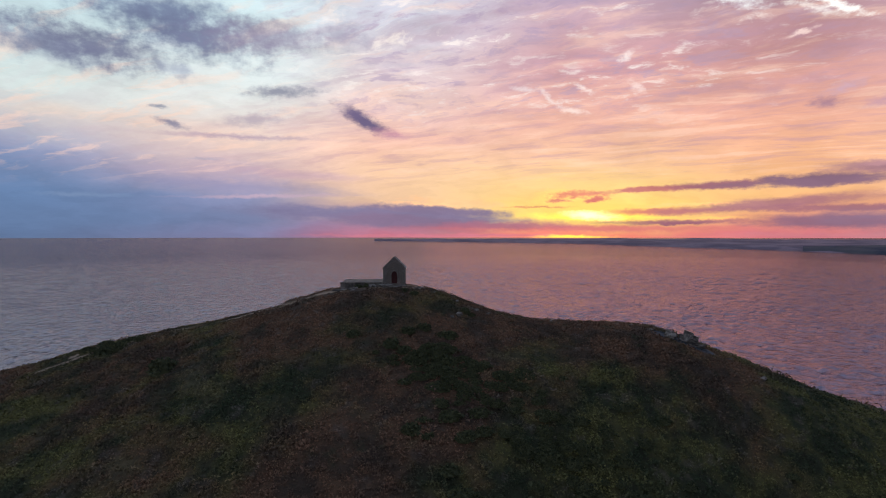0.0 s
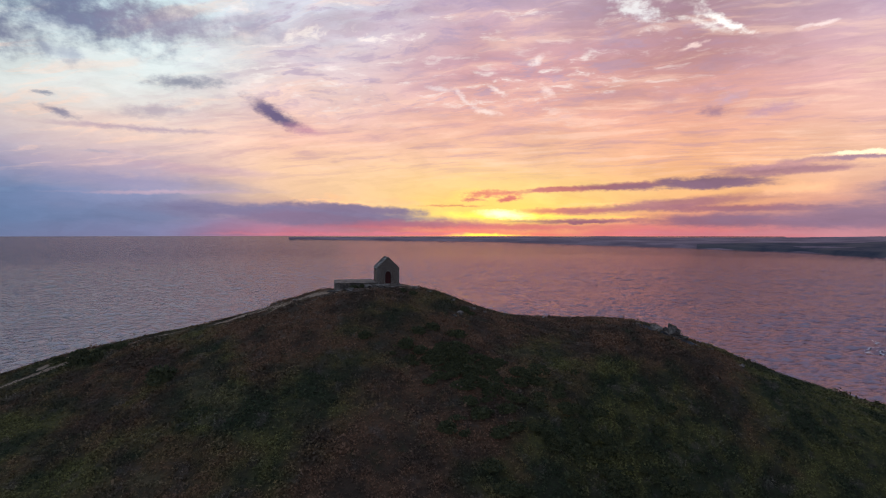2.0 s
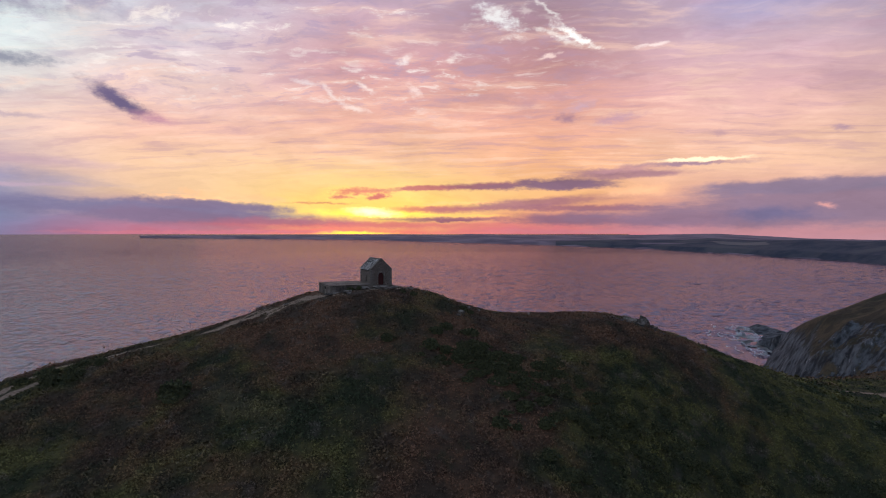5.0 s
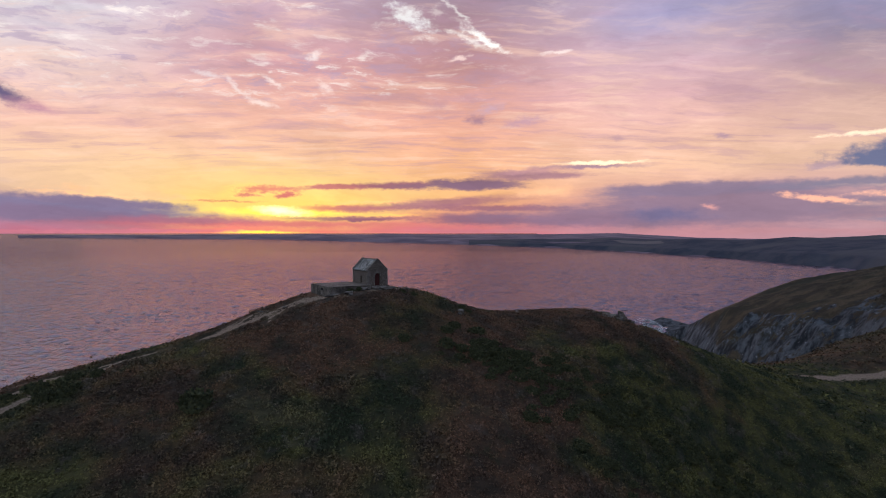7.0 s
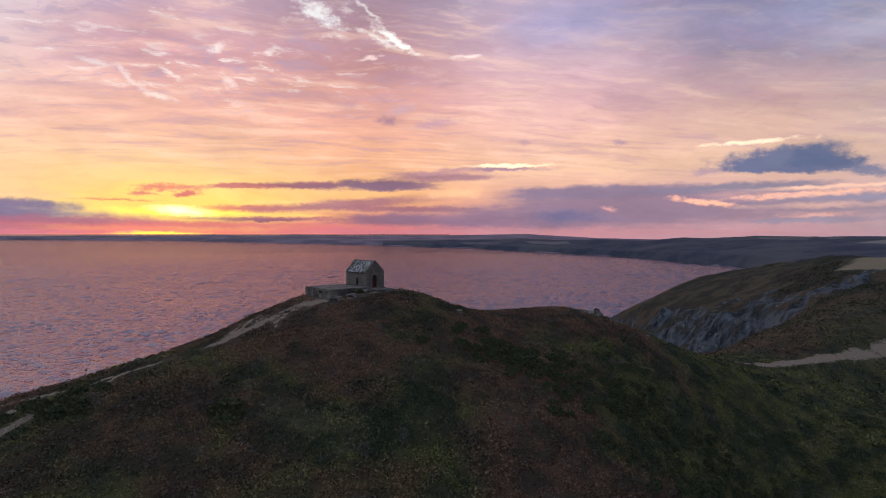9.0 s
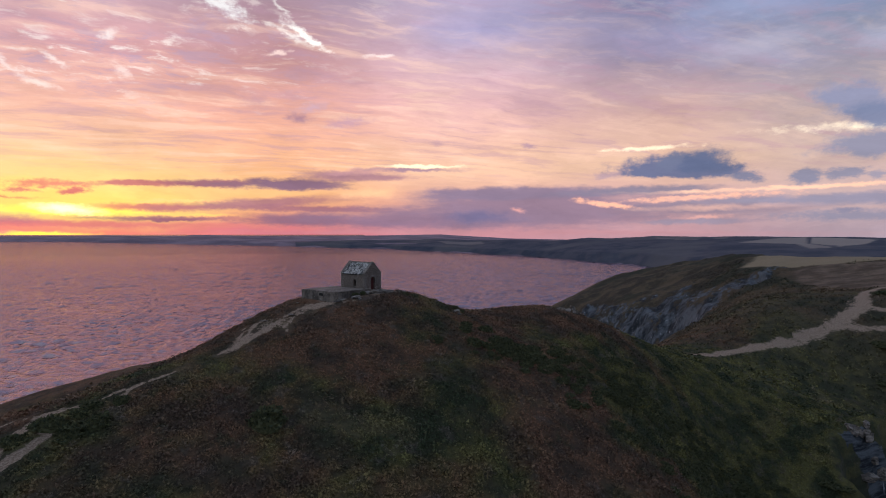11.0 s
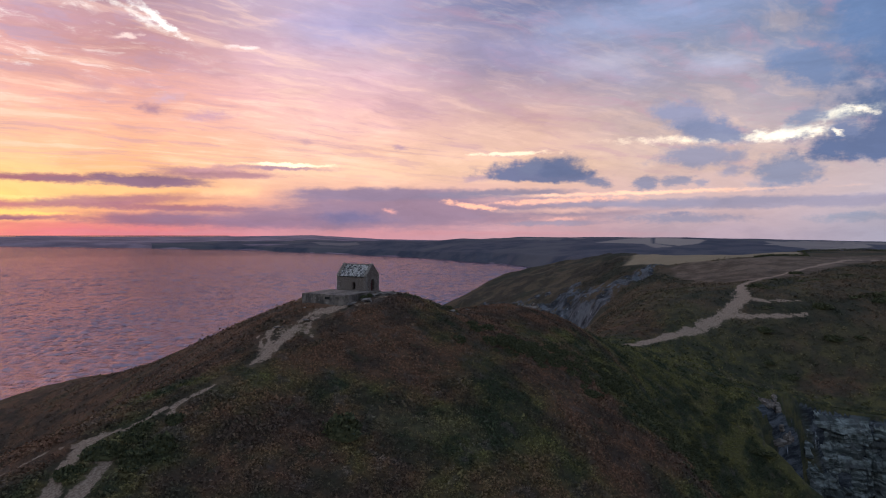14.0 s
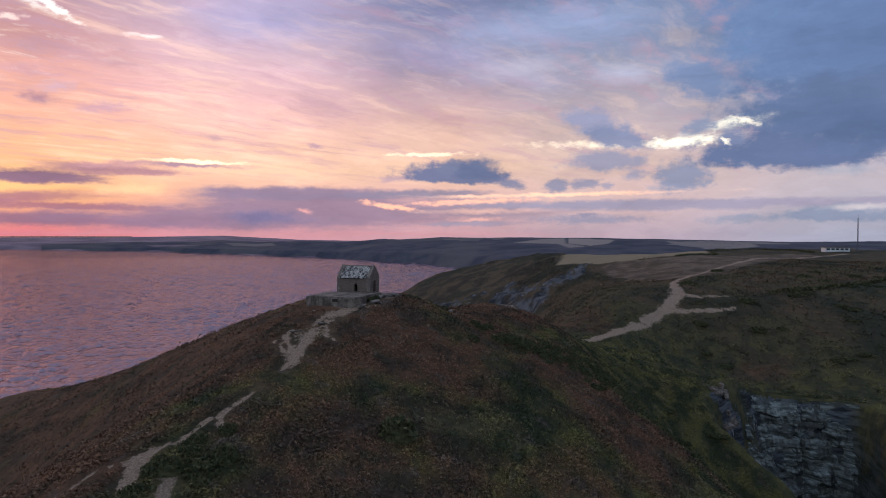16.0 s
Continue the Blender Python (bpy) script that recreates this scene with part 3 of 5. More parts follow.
N.put(shine.inputs["Roughness"], N.span(swell, 0.35, 0.65, 0.07, 0.13))
facing.inputs["IOR"].default_value = 1.333
for n in (deep_water, shine, facing):
    N.put(n.inputs["Normal"], k.outputs[0])
N.put(blend_.inputs[0], N.math("MULTIPLY", N.math("POWER", facing.outputs[0], 1.6), 0.44))
N.put(blend_.inputs[1], deep_water.outputs[0])
N.put(blend_.inputs[2], shine.outputs[0])
N.put(N.tree.nodes["Material Output"].inputs["Surface"], blend_.outputs[0])
N.tree.nodes.remove(B)

mat_foam, N, B = material("sea_foam", 0.9, 0.2)
B.inputs["Base Color"].default_value = (0.72, 0.74, 0.76, 1)


def masonry(name, dark, light, scale):
    m, n, b = material(name, 0.92, 0.2)
    c = n.node("ShaderNodeTexCoord").outputs["Object"]
    v = n.node("ShaderNodeTexVoronoi", distance="CHEBYCHEV")
    n.put(v.inputs["Vector"], n.vec("ADD", n.vec("MULTIPLY", c, (scale, scale, scale * 1.9)), n.vec("MULTIPLY", n.noise(c, 2.5, 3.0, 0.6, True), (0.8, 0.8, 0.8))))
    t = n.node("ShaderNodeSeparateColor")
    n.put(t.inputs[0], v.outputs["Color"])
    body = n.mix(t.outputs[0], dark, light)
    joint = n.span(v.outputs["Distance"], 0.40, 0.52)
    body = n.mix(n.math("MULTIPLY", joint, 0.6), body, (0.05, 0.045, 0.04, 1))
    stain = n.span(n.noise(c, 0.9, 5.0, 0.65), 0.45, 0.70)
    body = n.mix(n.math("MULTIPLY", stain, 0.45), body, (0.10, 0.085, 0.065, 1))
    n.put(b.inputs["Base Color"], body)
    relief(n, b, n.math("SUBTRACT", n.noise(c, 9.0, 4.0, 0.7), n.math("MULTIPLY", joint, 0.8)), 0.8, 0.05)
    return m


mat_stone = masonry("rubble_stone", (0.105, 0.078, 0.064, 1), (0.42, 0.325, 0.265, 1), 2.4)
mat_dressed = masonry("dressed_granite", (0.20, 0.165, 0.14, 1), (0.40, 0.33, 0.28, 1), 1.4)

mat_slate, N, B = material("lichened_slate", 0.92, 0.2)
C = N.node("ShaderNodeTexCoord").outputs["Object"]
rnd = N.node("ShaderNodeObjectInfo").outputs["Random"]
W4 = N.vec("ADD", C, N.vec("MULTIPLY", N.node("ShaderNodeObjectInfo").outputs["Location"], (1.7, 1.3, 2.1)))
N.put(B.inputs["Base Color"], N.mix(N.span(N.math("ADD", N.noise(W4, 13.0, 3.0, 0.6), N.math("MULTIPLY", rnd, 0.16)), 0.57, 0.63), N.mix(rnd, (0.040, 0.037, 0.036, 1), (0.115, 0.104, 0.098, 1)), (0.56, 0.52, 0.47, 1)))
relief(N, B, N.noise(W4, 14.0, 4.0, 0.7), 0.5, 0.02)

mat_concrete, N, B = material("weathered_concrete", 0.9, 0.25)
C = place(N)
worn_ = N.mix(N.span(N.noise(C, 0.7, 6.0, 0.65), 0.35, 0.65), (0.085, 0.068, 0.056, 1), (0.25, 0.203, 0.168, 1))
runs = N.noise(N.vec("MULTIPLY", C, (2.2, 2.2, 0.25)), 1.0, 5.0, 0.65)
worn_ = N.mix(N.span(runs, 0.54, 0.66, 0.0, 0.6), worn_, (0.06, 0.05, 0.042, 1))
N.put(B.inputs["Base Color"], N.mix(N.span(N.noise(C, 2.4, 5.0, 0.7), 0.60, 0.68, 0.0, 0.7), worn_, (0.36, 0.33, 0.28, 1)))
relief(N, B, N.noise(C, 5.0, 5.0, 0.7), 0.5, 0.05)

mat_rock, N, B = material("grey_slate_rock", 0.85, 0.3)
C = place(N)
layer = N.noise(N.vec("MULTIPLY", C, (0.7, 0.7, 2.4)), 1.0, 6.0, 0.7)
N.put(B.inputs["Base Color"], N.mix(N.span(layer, 0.4, 0.65), (0.080, 0.064, 0.053, 1), (0.29, 0.245, 0.205, 1)))
relief(N, B, layer, 0.8, 0.15)

mat_cove, N, B = material("cove_slate", 0.8, 0.35)
C = place(N)
tilted = N.vec("ADD", N.vec("MULTIPLY", C, (0.10, 0.10, 1.0)), N.vec("MULTIPLY", N.noise(C, 0.12, 3.0, 0.5, True), (1.5, 1.5, 2.5)))
seam = N.noise(tilted, 1.0, 8.0, 0.74)
block_tone = N.noise(C, 0.22, 5.0, 0.6)
cove_col = N.mix(N.span(seam, 0.42, 0.60), (0.056, 0.066, 0.060, 1), (0.275, 0.300, 0.275, 1))
cove_col = N.mix(N.span(block_tone, 0.50, 0.62), cove_col, (0.085, 0.088, 0.082, 1))
cove_col = N.mix(N.span(N.noise(N.vec("MULTIPLY", C, (0.30, 0.30, 0.06)), 1.0, 5.0, 0.65), 0.56, 0.64, 0.0, 0.85), cove_col, (0.035, 0.038, 0.036, 1))
cove_col = N.mix(N.span(seam, 0.64, 0.70, 0.0, 0.7), cove_col, (0.42, 0.44, 0.43, 1))
N.put(B.inputs["Base Color"], cove_col)
relief(N, B, N.math("ADD", seam, N.noise(C, 1.6, 5.0, 0.7)), 0.7, 0.4)

# near-black colour paints in the shade of the vent and the chapel's inside
mat_dark, N, B = material("dark_interior_shade", 0.95, 0.1)
N.put(B.inputs["Base Color"], N.mix(N.noise(place(N), 3.0), (0.02, 0.018, 0.016, 1), (0.05, 0.045, 0.04, 1)))

mat_door, N, B = material("weathered_red_door", 0.7, 0.3)
N.put(B.inputs["Base Color"], N.mix(N.noise(N.vec("MULTIPLY", place(N), (9, 9, 1)), 1.0), (0.05, 0.010, 0.010, 1), (0.10, 0.022, 0.018, 1)))

mat_metal, N, B = material("galvanised_steel", 0.5, 0.5)
B.inputs["Metallic"].default_value = 0.6
N.put(B.inputs["Base Color"], N.mix(N.noise(place(N), 0.5), (0.12, 0.12, 0.13, 1), (0.22, 0.22, 0.23, 1)))

mat_white, N, B = material("white_render", 0.8, 0.3)
N.put(B.inputs["Base Color"], N.mix(N.noise(place(N), 0.3, 5.0), (0.62, 0.62, 0.60, 1), (0.80, 0.80, 0.78, 1)))

mat_glass, N, B = material("dark_glass", 0.08, 0.5)
B.inputs["Base Color"].default_value = (0.02, 0.024, 0.03, 1)

# ---------------------------------------------------------------- building helpers
def part(name, bm, mat, parent=None, label=""):
    """One bmesh as one mesh object, under a thing or a part."""
    me = bpy.data.meshes.new(name)
    bm.to_mesh(me)
    bm.free()
    me.materials.append(mat)
    ob = new(name, me)
    ob.parent = parent
    return tagged(ob, label)


def thing(name, m, label, category, group="", kind=""):
    ob = new(name)
    ob.matrix_world = m
    return tagged(ob, label, category, group, kind)


def box(bm, x0, y0, z0, x1, y1, z1, bevel=0.0):
    made = bmesh.ops.create_cube(bm, size=1, matrix=Matrix.LocRotScale(((x0 + x1) / 2, (y0 + y1) / 2, (z0 + z1) / 2), None, (x1 - x0, y1 - y0, z1 - z0)))
    if bevel:
        edges = {e for v in made["verts"] for e in v.link_edges}
        bmesh.ops.bevel(bm, geom=list(edges), offset=bevel, segments=2, affect="EDGES")
    return made["verts"]


def hashed(i, j, seed):
    h = (i.astype(np.int64) * 374761393 + j.astype(np.int64) * 668265263 + seed * 1442695041) & 0xFFFFFFFF
    h = ((h ^ (h >> 13)) * 1274126177) & 0xFFFFFFFF
    return ((h ^ (h >> 16)) & 0xFFFF) / 65535.0


def value_noise(x, y, seed):
    i, j = np.floor(x), np.floor(y)
    u, v = x - i, y - j
    u, v = u * u * (3 - 2 * u), v * v * (3 - 2 * v)
    a, b = hashed(i, j, seed), hashed(i + 1, j, seed)
    c, d = hashed(i, j + 1, seed), hashed(i + 1, j + 1, seed)
    return (a + (b - a) * u) * (1 - v) + (c + (d - c) * u) * v


def fbm(x, y, octaves, seed):
    """Fractal noise about zero, from -1 to 1."""
    s, w, t = 0.0, 1.0, 0.0
    for k in range(octaves):
        s = s + w * (value_noise(x * 2**k + 17.3 * k, y * 2**k - 9.1 * k, seed + k) * 2 - 1)
        t += w
        w *= 0.5
    return s / t


# ---------------------------------------------------------------- the land
# edge above the sea cliffs, seen from above
RIM = [(76, 30), (66, 34), (57, 38), (50, 36), (45, 27), (36, 12), (14, 2), (-20, -6), (-60, 4), (-95, 42), (-112, 90), (-95, 138), (-50, 168), (0, 162), (40, 138), (60, 112), (76, 90), (110, 86), (150, 89), (195, 99), (218, 107), (232, 124), (246, 150), (275, 190), (330, 258), (415, 362), (455, 405), (470, 400), (450, 330), (425, 265), (430, 200), (520, 140), (900, 60), (900, -300), (150, -300), (80, -120), (54, -50), (52, -20), (60, -8), (72, -3.5), (84, -1), (87, 8), (86, 16)]
# swells of the headland, of the mainland and of the crest, in metres
HEADLAND = [
    [-0.1, -1.2, -4.4, -0.4, -10.8, -23.2, 27.6, -16.3],
    [-0.6, -2.5, -5.1, -1.8, 4.4, -14.2, 2.0, -11.7],
    [-0.7, -1.2, 3.2, -1.9, 1.2, 10.4, -2.9, 9.9],
    [1.1, 1.6, -0.1, 0.4, -4.9, -2.4, -4.2, -9.2],
    [0.9, -2.0, -7.1, 1.4, 4.0, 1.2, 4.5, 3.3],
    [-1.4, -8.9, -7.5, 3.3, -6.2, -3.6, -0.8, 1.3],
]
MAINLAND = [
    [-7.9, -1.8, 2.9, 2.7, 1.2, 1.2, 1.2, 1.2],
    [-16.8, 0.4, 3.5, 0.9, 0.5, 0.7, -1.3, 0.7],
    [-0.3, 10.0, -0.4, 6.2, 1.1, 1.6, 1.2, -0.2],
    [1.0, 2.6, -7.4, 2.5, 3.8, -4.2, -2.4, -6.2],
    [-6.4, -1.3, -7.3, -7.3, 3.2, 2.5, -2.1, -8.3],
    [-3.6, -0.3, -0.3, -0.5, 0.2, 4.5, 3.4, -1.6],
]
CREST = [
    [-0.1, -0.2, -1.4, -1.0, -0.1, -0.1, -2.1, -0.6, 0.6, 0.5, 1.0],
    [-0.4, 0.8, 0.8, 0.2, 0.2, 1.8, 0.6, -0.3, 1.3, -1.8, -0.6],
    [-0.1, 0.6, 0.1, 0.2, 1.0, 0.7, -2.3, -1.4, 0.0, -0.3, 0.3],
]

PATHS = [
    [(-15.6, 84.4, 0.5), (-16.9, 85.2, 0.6), (-19.1, 86.8, 0.45), (-21.5, 87.0, 0.3), (-24.2, 86.4, 0.3), (-27.2, 85.2, 0.42), (-28.9, 84.6, 0.6), (-30.8, 84.1, 0.5), (-32.6, 83.9, 0.25)],
    [(-23.5, 89.2, 0.15), (-25.0, 89.0, 0.3), (-27.1, 87.0, 0.35), (-28.9, 85.2, 0.4), (-30.4, 84.2, 0.45)],
    [(-26.0, 90.0, 0.15), (-27.7, 87.6, 0.22), (-29.2, 85.6, 0.3)],
    [(-20.5, 86.0, 0.15), (-23.6, 84.2, 0.2), (-24.8, 82.3, 0.12)],
    [(-36.0, 83.7, 0.1), (-38.9, 83.5, 0.2), (-40.6, 83.4, 0.32), (-41.9, 83.3, 0.3), (-42.9, 82.4, 0.22), (-43.9, 81.6, 0.12)],
    [(-41.0, 83.4, 0.2), (-42.8, 84.0, 0.2), (-43.9, 83.8, 0.15), (-46.4, 84.4, 0.25), (-47.8, 84.9, 0.4), (-48.9, 85.0, 0.5), (-50.2, 84.2, 0.4), (-51.7, 83.1, 0.4), (-53.5, 81.2, 0.45)],
    [(-48.9, 85.0, 0.35), (-49.1, 83.4, 0.3), (-49.4, 81.1, 0.3), (-50.4, 80.6, 0.35), (-52.0, 79.9, 0.4), (-56, 78, 0.4)],
    [(-47.8, 84.9, 0.2), (-50.3, 86.9, 0.25), (-54.0, 87.5, 0.25), (-62, 88, 0.25)],
    [(76, 67, 1.0), (88, 62, 1.3), (99, 54.5, 1.5), (118, 45, 1.9), (131, 41, 2.2), (152, 42, 1.1), (176, 35, 1.1), (209, 17, 1.2), (303, -26, 2.0), (397, -79, 2.4)],
    [(117, 45, 1.5), (121, 34, 0.9), (125, 24, 0.6)],
    [(131, 41, 1.5), (130, 34, 0.9), (134, 25, 0.6)],
    [(62, 70, 0.3), (76, 67, 0.5)],
]

# worn ground before the platform
APRON = [
    [(-18.5, 86.0, 1.9), (-13.5, 84.2, 2.4), (-8.0, 83.8, 1.8), (-4.0, 84.4, 0.9)],
    [(-18.0, 85.6, 2.0), (-22.0, 86.6, 1.6), (-26.0, 86.0, 1.6), (-29.5, 84.8, 1.0)],
]
BARE = [
    [(275, 205, 8), (245, 165, 15), (234, 140, 18), (226, 122, 16), (218, 106, 11), (231, 93, 8), (242, 85, 5)],
    [(205, 112, 10), (228, 128, 12)],
    [(30, 77, 1.5), (34, 74, 1.8)],
    [(58.5, 36.5, 0.5), (60.5, 35, 1.0), (62.5, 33.2, 1.6), (65, 31, 1.6), (68, 28.5, 1.6)],
]
REEF = [(270, 215, 14), (330, 236, 20), (382, 270, 28), (446, 333, 32), (490, 394, 26), (512, 446, 10)]
SURF = [(388, 300, 5), (405, 325, 6), (419, 349, 8), (431, 379, 8), (446, 405, 9), (480, 428, 9), (502, 456, 8)]
OPEN_SEA = [(p[0], p[1]) for p in SURF] + [(500, 540), (300, 480), (320, 300)]
STRAW = [(262, 104), (249, 82), (247, 60), (258, 40), (286, 24), (340, 12), (440, 8), (507, 80), (340, 108)]
STUBBLE = [(208, 66), (232, 80), (245, 76), (243, 54), (255, 35), (284, 19), (338, 7), (400, -60), (330, -42), (243, -8), (186, 22), (166, 42)]


def line_distance(x, y, line):
    """Distance to a line in units of its half width."""
    best = np.full(x.shape, 1e9)
    for (ax, ay, aw), (bx, by, bw) in zip(line, line[1:]):
        ex, ey = bx - ax, by - ay
        t = np.clip(((x - ax) * ex + (y - ay) * ey) / (ex * ex + ey * ey), 0, 1)
        best = np.minimum(best, np.hypot(x - ax - t * ex, y - ay - t * ey) / (aw + t * (bw - aw)))
    return best


def ring_distance(x, y, ring):
    """Distance to a closed line, less than nothing inside it."""
    d = np.full(x.shape, 1e9)
    inside = np.zeros(x.shape, bool)
    for (ax, ay), (bx, by) in zip(ring, ring[1:] + ring[:1]):
        ex, ey = bx - ax, by - ay
        t = np.clip(((x - ax) * ex + (y - ay) * ey) / (ex * ex + ey * ey), 0, 1)
        d = np.minimum(d, np.hypot(x - ax - t * ex, y - ay - t * ey))
        inside ^= (((ay <= y) & (by > y)) | ((by <= y) & (ay > y))) & (x < ax + (y - ay) * ex / (ey if ey else 1e-9))
    return np.where(inside, -d, d)


def swells(x, y, table, x0, y0, step, radius):
    s = np.zeros(x.shape)
    for j, row in enumerate(table):
        for i, a in enumerate(row):
            s += a * np.exp(-((x - x0 - i * step) ** 2 + (y - y0 - j * step) ** 2) / (2 * radius * radius))
    return s


def land(x, y, rough=True):
    """Height of the ground, in metres above the sea."""
    r = np.hypot(x + 6, y - 88)
    hill = 99 - 0.30 * (np.sqrt(r * r + 225) - 15)
    main = np.minimum(78 + 0.04 * (x - 80), 96) - 0.31 * np.maximum(0, (y - 95) - 0.3 * (x - 230))
    main = main - 0.5 * np.maximum(0, 70 - x) - 0.13 * np.maximum(0, y - 230)
    m = np.maximum(hill, main)
    z = m + 3 * np.log(np.exp((hill - m) / 3) + np.exp((main - m) / 3))
    z = z - 0.12 * np.maximum(0, x - 452)
    z = z + swells(x, y, HEADLAND, -84, 20, 24, 21) + swells(x, y, MAINLAND, 60, -80, 60, 50) + swells(x, y, CREST, -66, 72, 12, 9)
    d = ring_distance(x, y, RIM)
    if rough:
        here = np.clip((170 - x) / 40, 0, 1)
        d = d + (3.5 * here * fbm(x / 14, y / 14, 4, 5) + 5 * (1 - here) * fbm(x / 30, y / 30, 3, 5)) * np.clip((d + 10) / 12, 0, 1)
    o = np.maximum(0, d)
    k = np.clip((x - 30) / 20, 0, 1) * np.clip((60 - y) / 15, 0, 1) * np.clip((y + 1) / 6, 0, 1)
    z = z - (1.3 + 6.5 * k) * o * o / (o + 8 - 6 * k)
    # the summit is cut back below the platform and level before the chapel
    px, py = np.maximum(np.abs(x + 12.4) - 3.1, 0), np.maximum(np.abs(y - 88.9) - 4.0, 0)
    z = np.where(x < -9.2, np.minimum(z, 96.05 + 0.02 * (x + 15) + np.clip((86.6 - y) / 1.6, 0, 1) * (0.45 + 0.14 * np.maximum(0, x + 15)) + 0.5 * np.hypot(px, py)), z)
    cx, cy = np.maximum(np.abs(x + 7.2) - 2.0, 0), np.maximum(np.abs(y - 88.6) - 2.9, 0)
    z = np.where(x < -9.2, z, np.minimum(z, 97.42 + 0.12 * np.hypot(cx, cy)))
    if rough:
        near = np.exp(-(((x + 6) / 13) ** 2 + ((y - 88) / 9) ** 2))
        z = z + (0.28 * fbm(x / 5, y / 5, 4, 11) + 0.5 * fbm(x / 19, y / 19, 2, 31)) * (1 - 0.85 * near)
        # ledges of bedded slate on the cliffs
        c = np.clip(o / 8, 0, 1)
        z = z - 2.5 * k * np.clip(o / 3, 0, 1) * np.abs(fbm((x - y) / 9, (x + y) / 30, 3, 61))
        here = np.clip((170 - x) / 40, 0, 1)
        z = z + c * (1.6 * here * fbm((x + 0.6 * y) / 3.4, (z * 1.4 + 0.3 * y) / 7.0, 4, 71) + 2.0 * fbm(x / 11, y / 11, 3, 91))
        z = z + (1 - here) * np.clip((x - 150) / 40, 0, 1) * np.clip((y - 84) / 20, 0, 1) * 2.2 * fbm(x / 17, y / 17, 4, 93)
        lee = np.clip((x - 195) / 40, 0, 1) * np.clip((y - 92) / 25, 0, 1) * np.clip((470 - x) / 40, 0, 1)
        z = z - lee * (4.5 * np.abs(fbm((x + 0.55 * y) / 26, (y - x) / 70, 4, 97)) - 1.0)
        w = np.clip(1.6 - line_distance(x, y, BARE[0]), 0, 1)
        z = z - w * (8.0 * np.abs(fbm((x - 0.8 * y) / 13, (x + y) / 26, 4, 63)) - 2.0)
        # wave-cut shelf below the far headland
        s = line_distance(x, y, REEF)
        z = np.where(s < 2, np.maximum(z, 5.0 * (1 - s) + 3.0 * fbm(x / 16, y / 16, 5, 51)), z)
        out_d = ring_distance(x, y, OPEN_SEA) + 9 * fbm(x / 13, y / 13, 4, 53)
        z = np.where(out_d < 0, np.minimum(z, 0.6 + 0.25 * out_d), z)
    return z


def graded(*runs):
    """Coordinates with a step for each stretch: start, end, step."""
    v = np.concatenate([np.arange(a, b, s) for a, b, s in runs])
    return np.append(v, runs[-1][1])


gx = graded((-260, -110, 6), (-110, -66, 2), (-66, 96, 0.62), (96, 280, 1.4), (280, 520, 3), (520, 960, 14))
gy = graded((-320, -80, 12), (-80, -10, 2.5), (-10, 40, 1.0), (40, 106, 0.62), (106, 180, 1.7), (180, 300, 3), (300, 480, 6))
X, Y = np.meshgrid(gx, gy)
Z = np.maximum(land(X, Y), -9.0)
# the ground lies under the platform and level with the chapel's threshold
under = np.clip(1.6 - np.maximum(np.abs(X + 12.2) / 3.3, np.abs(Y - 88.9) / 4.0), 0, 0.5) * 2
Z = Z - under * np.maximum(0, Z - 97.2)
trod_mask = np.zeros(X.shape)
for line in PATHS:
    wob = 1 + 0.5 * fbm(X / 2.5, Y / 2.5, 2, 41)
    trod_mask = np.maximum(trod_mask, np.clip(1.35 - 0.7 * line_distance(X, Y, line) * wob, 0, 1))
round_chapel = np.clip(1.5 - np.maximum(np.abs(X + 7) / 5.0, np.abs(Y - 88.5) / 5.5), 0, 1)
trod_mask = np.maximum(trod_mask, round_chapel * 0.62)
for line in APRON:
    worn = 1 + 0.9 * fbm(X / 2.2, Y / 2.2, 3, 43)
    trod_mask = np.maximum(trod_mask, 0.52 * np.clip(1.4 - 0.7 * line_distance(X, Y, line) * worn, 0, 1))
crop_mask = np.clip(0.5 - ring_distance(X, Y, STRAW) / 3, 0, 1)
stubble_mask = np.clip(0.5 - (ring_distance(X, Y, STUBBLE) + 9 * fbm(X / 20, Y / 20, 3, 44)) / 4, 0, 1)
bare_mask = np.maximum(np.clip((9 - Z) / 3, 0, 1), np.clip((46 - Z) / 18, 0, 1) * (X > 190))
for line in BARE:
    wob = 1 + 0.8 * fbm(X / 11, Y / 11, 4, 47)
    bare_mask = np.maximum(bare_mask, np.clip(1.5 - line_distance(X, Y, line) * wob, 0, np.where(X > 150, 0.62, 1.0)))
Z = Z - 0.12 * trod_mask * (X < 60)


def sheet(name, X, Y, Z, mat, masks=(), smooth=True):
    n, m = X.shape
    idx = np.arange(n * m).reshape(n, m)
    quads = np.stack([idx[:-1, :-1], idx[:-1, 1:], idx[1:, 1:], idx[1:, :-1]], -1).reshape(-1, 4)
    me = bpy.data.meshes.new(name)
    me.vertices.add(n * m)
    me.vertices.foreach_set("co", np.stack([X, Y, Z], -1).astype(np.float32).ravel())
    me.loops.add(quads.size)
    me.loops.foreach_set("vertex_index", quads.astype(np.int32).ravel())
    me.polygons.add(len(quads))
    me.polygons.foreach_set("loop_start", np.arange(0, quads.size, 4, dtype=np.int32))
    me.polygons.foreach_set("use_smooth", np.full(len(quads), smooth))
    for key, values in masks:
        me.attributes.new(key, "FLOAT", "POINT").data.foreach_set("value", values.astype(np.float32).ravel())
    me.update(calc_edges=True)
    me.validate()
    me.materials.append(mat)
    return new(name, me)


ground = sheet("ground", X, Y, Z, mat_ground, (("trod", trod_mask), ("crop", crop_mask), ("stubble", stubble_mask), ("bare", bare_mask)))
